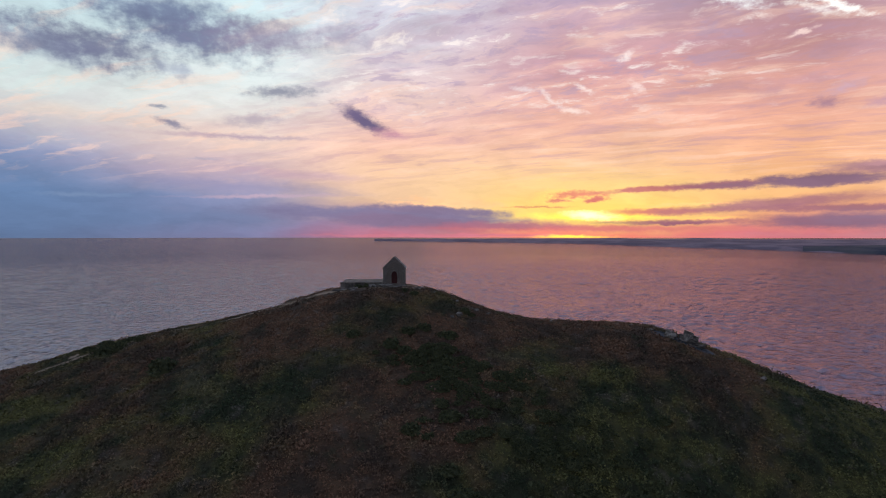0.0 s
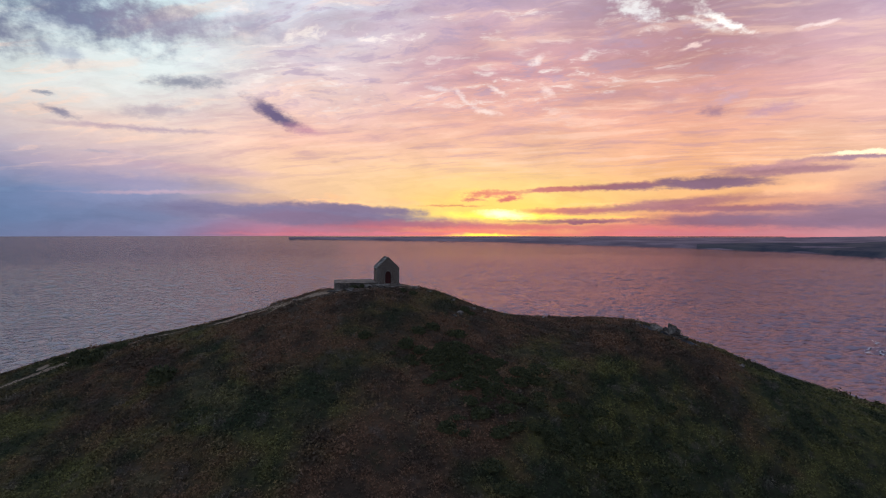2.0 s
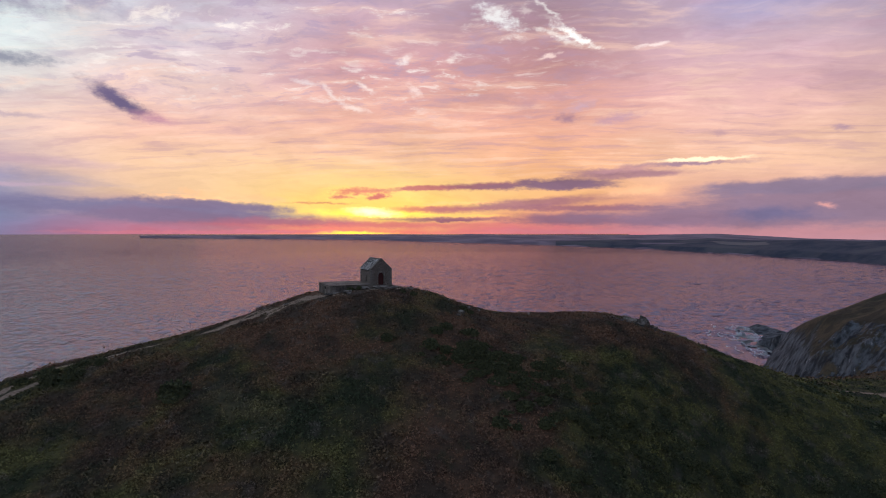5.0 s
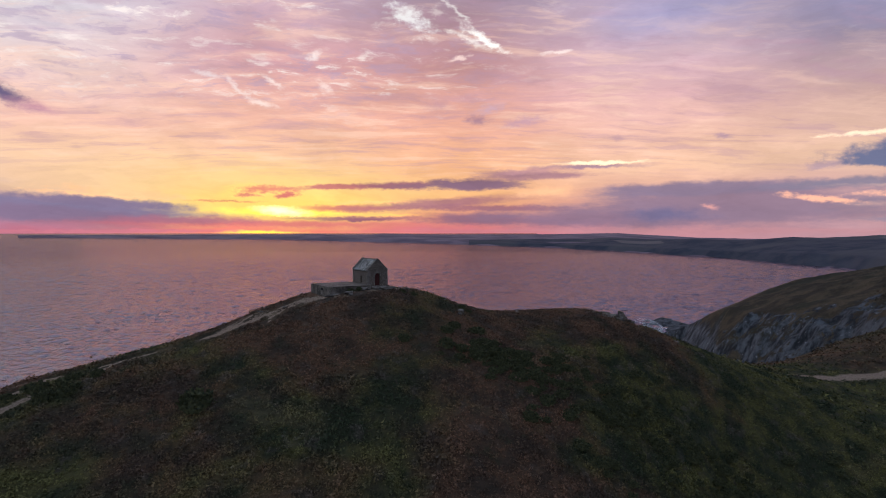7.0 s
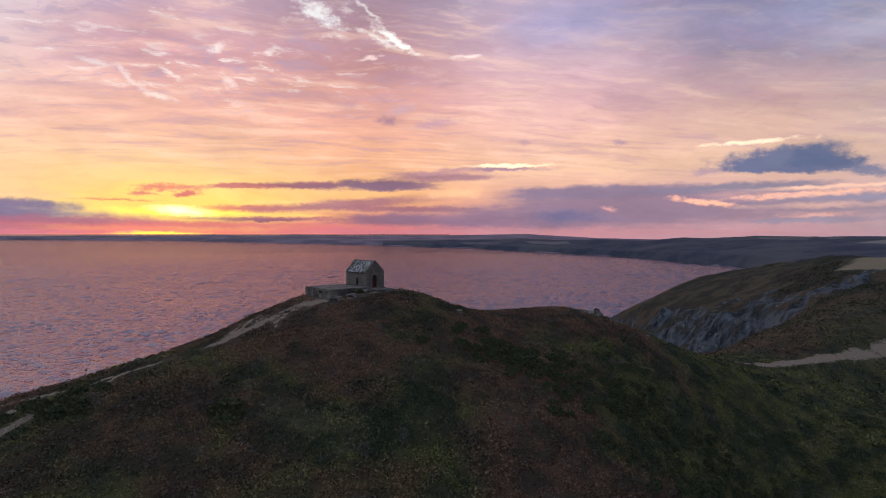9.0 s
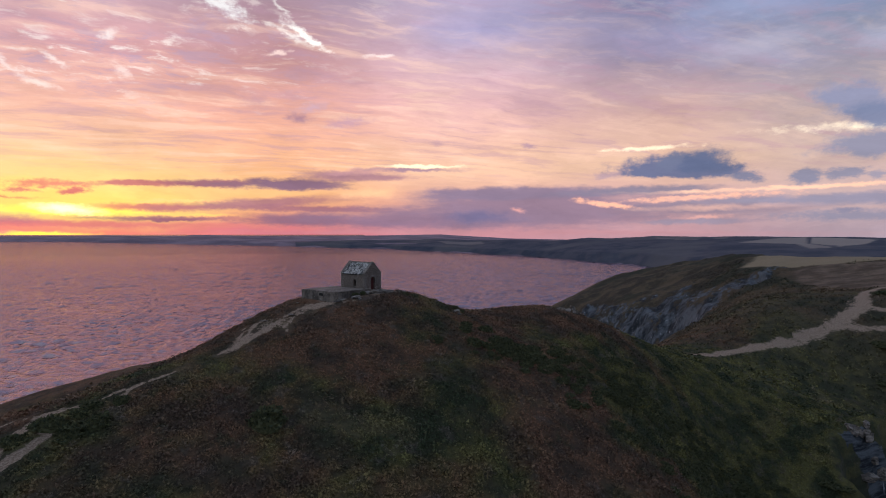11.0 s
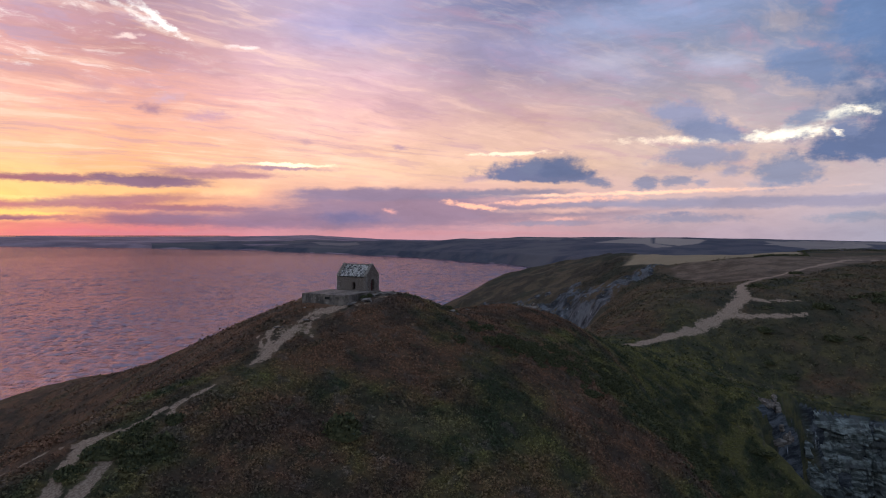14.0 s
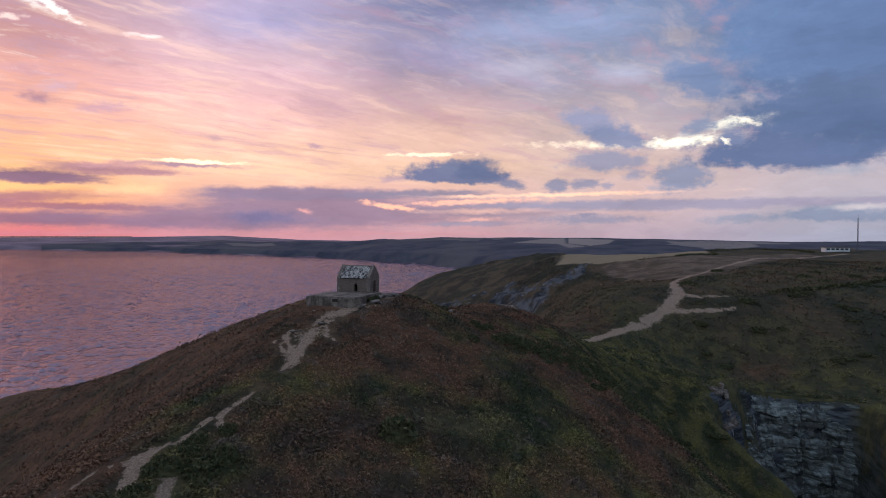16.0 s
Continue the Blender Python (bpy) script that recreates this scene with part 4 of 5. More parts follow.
tagged(ground, "headland of brown bracken and heather with grey slate cliffs", "ground", kind="structure")

# cliff wall at the head of the cove, bedded and broken into blocks
EDGE = [(74.5, 30.5), (78, 27.5), (82, 22.5), (85.5, 15), (86, 7), (85, 0.5)]
run = np.concatenate([[0], np.cumsum([math.hypot(b[0] - a[0], b[1] - a[1]) for a, b in zip(EDGE, EDGE[1:])])])
ua = np.arange(0, run[-1], 0.5)
va = np.concatenate([[-1, -0.5], np.linspace(0, 1, 130)])
U, V = np.meshgrid(ua, va)
ex, ey = np.interp(ua, run, [p[0] for p in EDGE]), np.interp(ua, run, [p[1] for p in EDGE])
for _ in range(6):
    ex[1:-1], ey[1:-1] = (ex[:-2] + 2 * ex[1:-1] + ex[2:]) / 4, (ey[:-2] + 2 * ey[1:-1] + ey[2:]) / 4
tx, ty = np.gradient(ex), np.gradient(ey)
tn = np.hypot(tx, ty)
nx, ny = ty / tn, -tx / tn
rim_z = land(ex + 2.5 * -nx, ey + 2.5 * -ny)
deep = np.clip(V, 0, 1) * (rim_z + 6)
bed = deep * 0.34 + U * 0.07 + 0.8 * fbm(U / 9, deep / 9, 3, 301)
block = fbm(U / 4.2, np.floor(bed) * 1.7, 3, 303)
crag = 2.3 * np.round(block * 4) / 4 + 0.9 * fbm(U / 2.6, deep / 1.0, 4, 305) + 2.2 * fbm(U / 15, deep / 22, 3, 307)
out = np.where(V < 0, V * 2.0, 0.30 * deep + 0.4 + crag * np.clip(deep / 3, 0, 1))
face = sheet("cliff_face", ex + nx * out, ey + ny * out, np.where(V < 0, rim_z + 1.2 * V, rim_z - 0.2 - deep), mat_cove, smooth=False)
tagged(face, "grey bedded slate cliff at the head of the cove", "cliff", kind="structure")

# the bay: open water that rises to the horizon's line far out
ra = graded((0, 280, 70), (280, 800, 2.5), (800, 1500, 4), (1500, 2600, 8), (2600, 4960, 118))
ta = np.radians(graded((-180, -46, 4), (-46, 74, 0.19), (74, 180, 4)))
R, T = np.meshgrid(ra, ta)
SX, SY = R * np.sin(T), 60 + R * np.cos(T)
waves = 2.0 * fbm((SX + 0.3 * SY) / 7.0, (SY - 0.3 * SX) / 8.5, 2, 201) * (1 + 0.5 * fbm(SX / 90, SY / 60, 2, 209)) * np.clip((1500 - R) / 700, 0, 1)
waves = waves + 3.0 * fbm((SX + 0.2 * SY) / 13.0, (SY - 0.2 * SX) / 19.0, 2, 203) * np.clip((R - 500) / 900, 0, 1) + 0.4 * fbm(SX / 50, SY / 28, 2, 211)
waves = waves * np.clip((2700 - R) / 900, 0, 1) * ((T > radians(-47)) & (T < radians(75)))
SHORE_R = np.interp(np.degrees(T), [-19, 33, 43, 51, 58, 65, 70, 75, 180], [9000, 9000, 3100, 2700, 2450, 2050, 1800, 1500, 1100])
sea = sheet("water", SX, SY, 79 * (np.maximum(0, np.minimum(R, SHORE_R) - 1500) / 3400) ** 2 + waves, mat_sea)
tagged(sea, "rippled open sea reflecting the pink dusk sky", "sea", kind="structure")

# far coast: a wooded front with fields above it, and hills behind, both haze-tinted
def along(deg, table):
    return np.interp(deg, [p[0] for p in table], [p[1] for p in table])


def far_sheet(name, lo, hi, shore, reach, crest, mat, seed, rough, fields=()):
    """A coast by bearing: from the shore up to its crest, then level."""
    ta = np.arange(lo, hi + 0.1, 0.2)
    ua = np.concatenate([np.linspace(0, 0.1, 8), np.linspace(0.12, 1, 44), np.linspace(1.1, 2, 6)])
    u, deg = np.meshgrid(ua, ta)
    s = along(deg, shore) + 40 * fbm(deg / 2.2, deg * 0, 4, seed)
    top_r = along(deg, reach)
    r = np.where(u < 1, s + u * (top_r - s), top_r + (u - 1) * (4930 - top_r))
    low = 79 * (np.maximum(0, s - 1500) / 3400) ** 2
    top = along(deg, crest)
    x, y = r * np.sin(np.radians(deg)), 60 + r * np.cos(np.radians(deg))
    v = np.clip(u, 0, 1)
    rise = np.where(v < 0.1, v / 0.1 * 0.42, 0.42 + 0.58 * np.sin((v - 0.1) / 0.9 * np.pi / 2))
    z = low + (top - low) * rise
    z = z + rough * (1 - 0.75 * v) * v * 4 * fbm(x / 330, y / 330, 4, seed + 2)
    z = z + np.clip(u - 0.9, 0, 0.1) * 10 * (1.2 * fbm(deg / 0.9, u * 9, 3, seed + 5) + 2.4 * np.clip(fbm(deg / 0.45, u * 5, 2, seed + 7) - 0.45, 0, 1))
    z = np.where(u > 1.05, z - (u - 1) * 26, z)
    z = np.where((x < 960) & (y > -320) & (y < 480), z - 30, z)
    sown = np.zeros(x.shape)
    for ring, tone in fields:
        d = ring_distance(deg * 40.0, r, [(q[0] * 40.0, q[1]) for q in ring])
        sown = np.where(d < 0, tone * np.clip(-d / 5, 0, 1), sown)
    return sheet(name, x, y, z, mat, (("sown", sown),))


SHORE = [(-19, 4650), (0, 4300), (7.5, 4130), (15, 3980), (21, 3690), (26, 3520), (31.4, 3350), (38.5, 3120), (42.7, 2960), (47.3, 2720), (51.2, 2560), (57.5, 2310), (62, 2060), (64.5, 1960), (67.4, 1860), (70, 1700), (75, 1400), (85, 1150), (180, 1000)]
REACH = [(33, 3500), (44, 3400), (50, 3300), (54, 2950), (58, 2800), (180, 2800)]
CREST_Z = [(33, 44), (40, 56), (45, 60), (47.2, 68), (50.5, 60), (54.3, 65), (56, 62), (59, 61), (61.3, 70), (62.7, 78), (64.7, 78), (66.2, 83), (69.2, 87), (70.1, 85), (73.7, 87), (75.8, 90.3), (80, 91.5), (84.6, 90), (87, 87.3), (92, 83), (97, 77.4), (101.5, 73), (103.6, 77), (108, 80), (180, 82)]
BACK_Z = [(-19, 73), (0, 74), (7.5, 75.5), (10.5, 74), (15, 74), (16.6, 79), (19.7, 74), (23, 74), (24, 80), (26.7, 77), (29.3, 74), (33, 72), (35, 74), (39.3, 76), (44, 81), (47.7, 87), (51.5, 70), (54.7, 54), (61, 46), (66, 40)]
FIELDS = [
    ([(76.1, 2106), (81.6, 2456), (81.7, 2068), (83.8, 1876), (81.9, 1854), (80.7, 2034)], 0.85),
    ([(81.8, 2420), (86.6, 2314), (86.0, 2060), (84.1, 1904), (81.9, 2068)], 1),
    ([(91.3, 2053), (94.3, 2460), (98.5, 2403), (99.3, 2143), (97.3, 1952), (94.9, 1900)], 0.8),
    ([(94.8, 2530), (99.0, 2541), (101.6, 2505), (101.6, 2365), (99.2, 2338)], 0.7),
    ([(47.2, 3117), (51.9, 2932), (52.2, 2755), (48.1, 2913)], 0.45),
    ([(91.1, 2325), (96.2, 2421), (98.2, 2194), (95.1, 1936), (92.6, 1963)], 0.7),
    ([(70.4, 2569), (73.3, 2554), (72.8, 2384), (70.7, 2383)], 0.3),
    ([(68.8, 2653), (72.0, 2607), (71.2, 2520), (69.2, 2501)], 0.4),
    ([(74.0, 2611), (75.4, 2613), (75.2, 2391), (74.2, 2377)], 0.5),
]
hills = far_sheet("far_hills", -7, 66, SHORE, [(-19, 4700), (66, 4700)], BACK_Z, mat_haze_hills, 8, 2.0)
tagged(hills, "low hills across the bay, tinted mauve for distance haze", "hills", kind="structure")
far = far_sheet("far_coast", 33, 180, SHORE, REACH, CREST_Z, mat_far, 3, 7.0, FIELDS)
tagged(far, "dark wooded coast tinted blue for haze, with pale fields along its top", "coast", kind="structure")

# ---------------------------------------------------------------- the chapel on the summit
AXIS = pose(-7.45, 86.40, 97.45, 0, 0, 3.5)
WIDE, LONG, EAVE, RIDGE, THICK = 3.32, 5.08, 2.42, 4.05, 0.5


def arch_wall(bm, outline, hole, y0, y1):
    """A wall between y0 and y1 with the outline and one opening through it."""
    for y in (y0, y1):
        loops = []
        for pts in (outline, hole):
            vs = [bm.verts.new((x, y, z)) for x, z in pts]
            loops += [bm.edges.new((a, b)) for a, b in zip(vs, vs[1:] + vs[:1])]
        bmesh.ops.triangle_fill(bm, edges=loops, use_beauty=True)
    bm.verts.ensure_lookup_table()
    n, h = len(outline), len(hole)
    for start, count in ((0, n), (n, h)):
        for k in range(count):
            a, b = start + k, start + (k + 1) % count
            bm.faces.new([bm.verts[i] for i in (a, b, b + n + h, a + n + h)])
    bmesh.ops.recalc_face_normals(bm, faces=bm.faces)


def roughen(bm, amount, cut=0.0):
    """Uneven masonry faces."""
    if cut:
        long_edges = [e for e in bm.edges if e.calc_length() > cut]
        bmesh.ops.subdivide_edges(bm, edges=long_edges, cuts=3, use_grid_fill=True)
    for v in bm.verts:
        v.co += noise.noise_vector(v.co * 2.3) * amount


def pointed(w, z0, z1, z2):
    """Outline of a doorway with a pointed head: half width, foot, spring and tip."""
    pts = [(-w, z0), (-w, z1)]
    for k in range(1, 6):
        a = k / 6
        pts.append((-w * math.cos(a * math.pi / 2) ** 0.9, z1 + (z2 - z1) * math.sin(a * math.pi / 2) ** 0.9))
    pts.append((0, z2))
    return pts + [(-x, z) for x, z in reversed(pts[:-1])]


chapel = thing("chapel", AXIS, "small ruined grey stone chapel with steep slate roof on the summit", "chapel")
gable = [(-WIDE / 2 - 0.08, -0.6), (-WIDE / 2, EAVE), (-0.12, RIDGE), (0.12, RIDGE), (WIDE / 2, EAVE), (WIDE / 2 + 0.08, -0.6)]
bm = bmesh.new()
arch_wall(bm, gable, pointed(0.44, 0.08, 1.35, 1.98), 0, THICK)
roughen(bm, 0.03)
front = part("front_gable", bm, mat_stone, chapel)
bm = bmesh.new()
arch_wall(bm, gable, pointed(0.30, 1.1, 1.9, 2.3), LONG - THICK, LONG)
roughen(bm, 0.03)
part("rear_gable", bm, mat_stone, chapel)
for side in (-1, 1):
    bm = bmesh.new()
    wall = [(THICK + 0.003, -0.6), (THICK + 0.003, EAVE + 0.02), (LONG - THICK - 0.003, EAVE + 0.02), (LONG - THICK - 0.003, -0.6)]
    slot = [(x + 2.15, z) for x, z in pointed(0.27, 0.48, 1.25, 1.55)]
    arch_wall(bm, wall, slot, -THICK / 2, THICK / 2)
    bmesh.ops.transform(bm, verts=bm.verts, matrix=pose(side * (WIDE / 2 - THICK / 2), 0, 0) @ Matrix(((0, 1, 0, 0), (1, 0, 0, 0), (0, 0, 1, 0), (0, 0, 0, 1))))
    bmesh.ops.recalc_face_normals(bm, faces=bm.faces)
    roughen(bm, 0.025)
    part("side_wall", bm, mat_stone, chapel)
bm = bmesh.new()
box(bm, -WIDE / 2 + THICK, THICK, -0.2, WIDE / 2 - THICK, LONG - THICK, 0.03)
part("floor_slab", bm, mat_dark, chapel)
# corner stones, long and short by turns
for k, (z0, z1) in enumerate([(-0.25, 0.22), (0.225, 0.62), (0.625, 1.02), (1.025, 1.40), (1.405, 1.80), (1.805, 2.15), (2.155, 2.44)]):
    for sx in (-1, 1):
        for y0, y1 in ((0, 1), (LONG, -1)):
            a, b = (0.46, 0.28) if k % 2 else (0.27, 0.50)
            bm = bmesh.new()
            xs = sorted((sx * (WIDE / 2 + 0.06 - 0.03 * z0 / 2.4), sx * (WIDE / 2 - a)))
            ys = sorted((y0 - 0.035 * y1, y0 + b * y1))
            box(bm, xs[0], ys[0], z0, xs[1], ys[1], z1, 0.02)
            part("quoin", bm, mat_dressed, chapel)
# raised coping along both gables
for y0 in (-0.05, LONG - THICK + 0.1):
    for side in (-1, 1):
        for k in range(5):
            a, b = k / 5, (k + 0.97) / 5
            bm = bmesh.new()
            x0, x1 = side * (WIDE / 2 + 0.1) * (1 - a), side * (WIDE / 2 + 0.1) * (1 - b)
            z0, z1 = EAVE - 0.08 + (RIDGE - EAVE + 0.08) * a, EAVE - 0.08 + (RIDGE - EAVE + 0.08) * b
            vs = [bm.verts.new((x, y, z + dz)) for y in (y0, y0 + 0.45) for x, z, dz in ((x0, z0, 0.0), (x1, z1, 0.0), (x1, z1, 0.17), (x0, z0, 0.17))]
            for f in ((0, 1, 2, 3), (7, 6, 5, 4), (0, 4, 5, 1), (1, 5, 6, 2), (2, 6, 7, 3), (3, 7, 4, 0)):
                bm.faces.new([vs[i] for i in f])
            bmesh.ops.recalc_face_normals(bm, faces=bm.faces)
            part("coping_stone", bm, mat_dressed, chapel)
# roof: two slopes of thick stone slates over a core
roof_len = math.hypot(WIDE / 2 + 0.12, RIDGE - EAVE)
pitch = math.degrees(math.atan2(RIDGE - EAVE, WIDE / 2 + 0.12))
slate_mesh = []
for k in range(4):
    bm = bmesh.new()
    vs = box(bm, -0.27, -0.20, -0.02, 0.27, 0.20, 0.025)
    for v in vs:
        v.co += noise.noise_vector(v.co * 3 + Vector((k * 7, 0, 0))) * 0.035
    me = bpy.data.meshes.new("slate")
    bm.to_mesh(me)
    bm.free()
    me.materials.append(mat_slate)
    slate_mesh.append(me)
for side in (-1, 1):
    bm = bmesh.new()
    box(bm, -0.02, 0.42, -0.16, roof_len, LONG - 0.42, -0.02)
    slope = part("roof_slope", bm, mat_dark, chapel)
    slope.matrix_local = pose(0, 0, RIDGE - 0.06) @ (pose(0, 0, 0, 0, pitch, 0) if side > 0 else Matrix.Rotation(math.pi, 4, "Z") @ pose(0, -LONG, 0, 0, pitch, 0))
    for row in range(7):
        for col in range(12):
            s = new("slate", random.choice(slate_mesh))
            s.parent = slope
            s.matrix_local = pose(0.18 + row * 0.345, 0.55 + (col + 0.5 * (row % 2)) * 0.365 + random.uniform(-0.02, 0.02), 0.03 + random.uniform(0, 0.02), random.uniform(-2, 2), -3.5 + random.uniform(-1.5, 1.5), 90 + random.uniform(-3, 3)) @ Matrix.Diagonal((random.uniform(0.66, 0.74), random.uniform(0.98, 1.08), 1, 1))
bm = bmesh.new()
for k in range(9):
    box(bm, -0.13, 0.42 + k * 0.5, RIDGE - 0.09, 0.13, 0.42 + k * 0.5 + 0.47, RIDGE + 0.06, 0.03)
part("ridge_cap", bm, mat_dressed, chapel)
bm = bmesh.new()
for k in range(5):
    box(bm, -1.92 + k * 0.77, -0.28 - 0.05 * (k % 2), -0.5, -1.17 + k * 0.77, -0.045, 0.08 + 0.04 * (k % 3), 0.03)
part("plinth", bm, mat_dressed, chapel, "pale worn stone footing")
# arch stones round the doorway and the door itself
ring = pointed(0.50, 0.1, 1.35, 2.06)
for k, ((ax, az), (bx, bz)) in enumerate(zip(ring[1:-1], ring[2:-1])):
    bm = bmesh.new()
    cx, cz = (ax + bx) / 2, (az + bz) / 2
    n = Vector((cx, 0, cz - 1.15)).normalized() * 0.15
    pts = [(ax, az), (bx, bz), (bx + n.x, bz + n.z), (ax + n.x, az + n.z)]
    vs = [bm.verts.new((x, y, z)) for y in (-0.05, 0.22) for x, z in pts]
    for f in ((0, 1, 2, 3), (7, 6, 5, 4), (0, 4, 5, 1), (1, 5, 6, 2), (2, 6, 7, 3), (3, 7, 4, 0)):
        bm.faces.new([vs[i] for i in f])
    bmesh.ops.recalc_face_normals(bm, faces=bm.faces)
    part("arch_stone", bm, mat_dressed, chapel)
bm = bmesh.new()
vs = [bm.verts.new((x, y, z)) for y in (0.30, 0.36) for x, z in pointed(0.43, 0.09, 1.35, 1.96)]
n = len(vs) // 2
bm.faces.new(vs[:n])
bm.faces.new(vs[n:])
for k in range(n):
    bm.faces.new((vs[k], vs[(k + 1) % n], vs[n + (k + 1) % n], vs[n + k]))
bmesh.ops.recalc_face_normals(bm, faces=bm.faces)
part("doorway_screen", bm, mat_door, chapel, "dark red plank door")

# ---------------------------------------------------------------- concrete platform beside it
platform = thing("platform", AXIS, "low weathered concrete platform with a flat top", "platform")
bm = bmesh.new()
box(bm, -8.0, -1.4, -2.6, -1.78, 6.4, 0.34, 0.05)
part("slab", bm, mat_concrete, platform)
bm = bmesh.new()
box(bm, -8.12, -1.5, 0.34, -1.79, -0.9, 0.44, 0.03)
part("kerb", bm, mat_concrete, platform)
# solid dark block in place of the shaded hole of the vent
bm = bmesh.new()
box(bm, -8.04, 1.7, -0.31, -7.9, 2.5, 0.06, 0.02)
part("vent", bm, mat_dark, platform, "near-black block painted as the shade of a square vent")

# ---------------------------------------------------------------- rocks
def outcrop(name, x, y, size, label, seed, sink=0.25):
    """Bedded slate sticking out of the turf: a heap of tilted angular blocks."""
    bm = bmesh.new()
    rng = random.Random(seed)
    lean = pose(0, 0, 0, rng.uniform(10, 28), rng.uniform(-14, 14), 0)
    for k in range(7 if size[2] > 0.55 else 4):
        high = rng.uniform(0.35, 0.75)
        cx, cy = rng.uniform(-0.55, 0.55), rng.uniform(-0.5, 0.5)
        top = (1 - 0.8 * math.hypot(cx, cy)) * 0.75
        pts = []
        for n in range(16):
            a, r = rng.uniform(0, 2 * math.pi), rng.uniform(0.3, 0.55)
            q = lean @ Vector((r * math.cos(a), r * math.sin(a), rng.choice((-1, 1)) * high * 0.5))
            pts.append(bm.verts.new(((q.x + cx) * size[0], (q.y + cy) * size[1], (q.z + top - high * 0.5) * size[2])))
        bmesh.ops.convex_hull(bm, input=pts)
    bmesh.ops.delete(bm, geom=[v for v in bm.verts if not v.link_faces], context="VERTS")
    ob = part(name, bm, mat_rock)
    z = float(land(np.array([x]), np.array([y]))[0])
    ob.matrix_world = pose(x, y, z - sink * size[2] * 0.3, 0, 0, seed * 47 % 360)
    return tagged(ob, label, "rock", "rocks on the headland")


outcrop("rock_outcrop", 33.2, 76.0, (1.7, 1.4, 2.3), "tall broken grey slate outcrop above the slope", 1)
outcrop("rock_outcrop", 31.0, 76.6, (1.6, 1.1, 1.2), "low grey slate outcrop beside the tall one", 2)
outcrop("rock_outcrop", 33.4, 74.4, (1.3, 1.0, 1.0), "low grey slate outcrop beside the tall one", 3)
outcrop("boulder", 36.6, 72.4, (0.9, 0.5, 0.35), "pale slate boulder in the bracken", 4)
outcrop("boulder", 40.0, 70.2, (1.0, 0.5, 0.35), "pale slate boulder in the bracken", 5)
outcrop("boulder", 2.2, 78.3, (0.6, 0.5, 0.7), "pale slate boulder below a dark bush", 6)
outcrop("boulder", 1.2, 77.2, (0.5, 0.4, 0.4), "pale slate boulder below a dark bush", 7)
for k, (x, y, s) in enumerate([(9.8, 82.4, 0.5), (16.0, 82.6, 0.6), (20.6, 82.2, 0.55), (24.5, 80.6, 0.8), (26.4, 80.0, 0.6), (28.8, 78.4, 0.7)]):
    outcrop("boulder", x, y, (s * 1.6, s, s * 0.5), "flat pale slate slab along the crest", 8 + k)
for k, (x, y, s) in enumerate([(-18.2, 89.4, 0.5), (-21.4, 86.6, 0.5), (-24.0, 88.4, 0.5)]):
    outcrop("boulder", x, y, (s * 1.6, s, s * 0.3), "worn grey slate ledge in the bare ground", 20 + k)
for k, (x, y, s) in enumerate([(61.5, 35.5, 1.3), (60.6, 33.0, 1.5), (62.5, 30.6, 1.4)]):
    outcrop("rock_outcrop", x, y, (s * 0.7, s * 1.4, s * 1.2), "pale weathered slate rib on the edge of the cove", 30 + k)

for k, (x, y, s) in enumerate([(-15.2, 84.2, 0.8), (-13.0, 83.6, 1.0), (-10.6, 83.9, 0.9), (-8.4, 83.4, 1.1), (-6.0, 83.8, 0.8), (-3.6, 84.4, 0.9), (-1.4, 84.6, 0.7), (1.4, 83.0, 0.8), (4.2, 81.6, 0.9), (6.4, 81.2, 0.7)]):
    outcrop("rock_ledge", x, y, (s * 1.7, s * 0.8, s * 0.55), "worn brown slate ledge below the platform and chapel", 50 + k, 0.9)
for k, (x, y, s) in enumerate([(61.2, 34.6, 1.2), (62.6, 33.4, 1.5), (64.0, 32.4, 1.2), (65.4, 31.4, 1.6), (66.8, 30.6, 1.3), (64.6, 33.6, 0.9)]):
    outcrop("rock_outcrop", x, y, (s * 0.8, s * 1.1, s * 1.5), "pale broken slate on the edge of the cove", 70 + k)

# ---------------------------------------------------------------- bushes
def leafy(count, rx, ry, rz, leaf, seed):
    """Leaf blades over an uneven dome: points and triangles."""
    g = np.random.default_rng(seed)
    a, h = g.uniform(0, 2 * np.pi, count), g.uniform(0, 1, count) ** 0.8
    lump = 1 + 0.22 * np.sin(3 * a + seed) * (1 - h) + 0.18 * np.sin(5 * a + 7 * h + seed * 2)
    rad = np.sqrt(np.clip(1 - h * h, 0.0, 1)) * lump * g.uniform(0.75, 1.08, count)
    c = np.stack([rad * np.cos(a) * rx, rad * np.sin(a) * ry, h * rz * lump * g.uniform(0.8, 1.1, count)], -1)
    d1 = g.normal(0, 1, (count, 3))
    d2 = g.normal(0, 1, (count, 3))
    d1 /= np.linalg.norm(d1, axis=1, keepdims=True)
    d2 /= np.linalg.norm(d2, axis=1, keepdims=True)
    s = leaf * g.uniform(0.6, 1.3, (count, 1))
    return np.stack([c - d1 * s, c + d1 * s, c + d2 * s * 1.3 + (0, 0, leaf * 0.5)], 1)


def blades(name, tris, mat):
    """Many loose triangles as one mesh."""
    me = bpy.data.meshes.new(name)
    n = len(tris)
    me.vertices.add(3 * n)
    me.vertices.foreach_set("co", tris.astype(np.float32).ravel())
    me.loops.add(3 * n)
    me.loops.foreach_set("vertex_index", np.arange(3 * n, dtype=np.int32))
    me.polygons.add(n)
    me.polygons.foreach_set("loop_start", np.arange(0, 3 * n, 3, dtype=np.int32))
    me.update(calc_edges=True)
    me.materials.append(mat)
    return new(name, me)


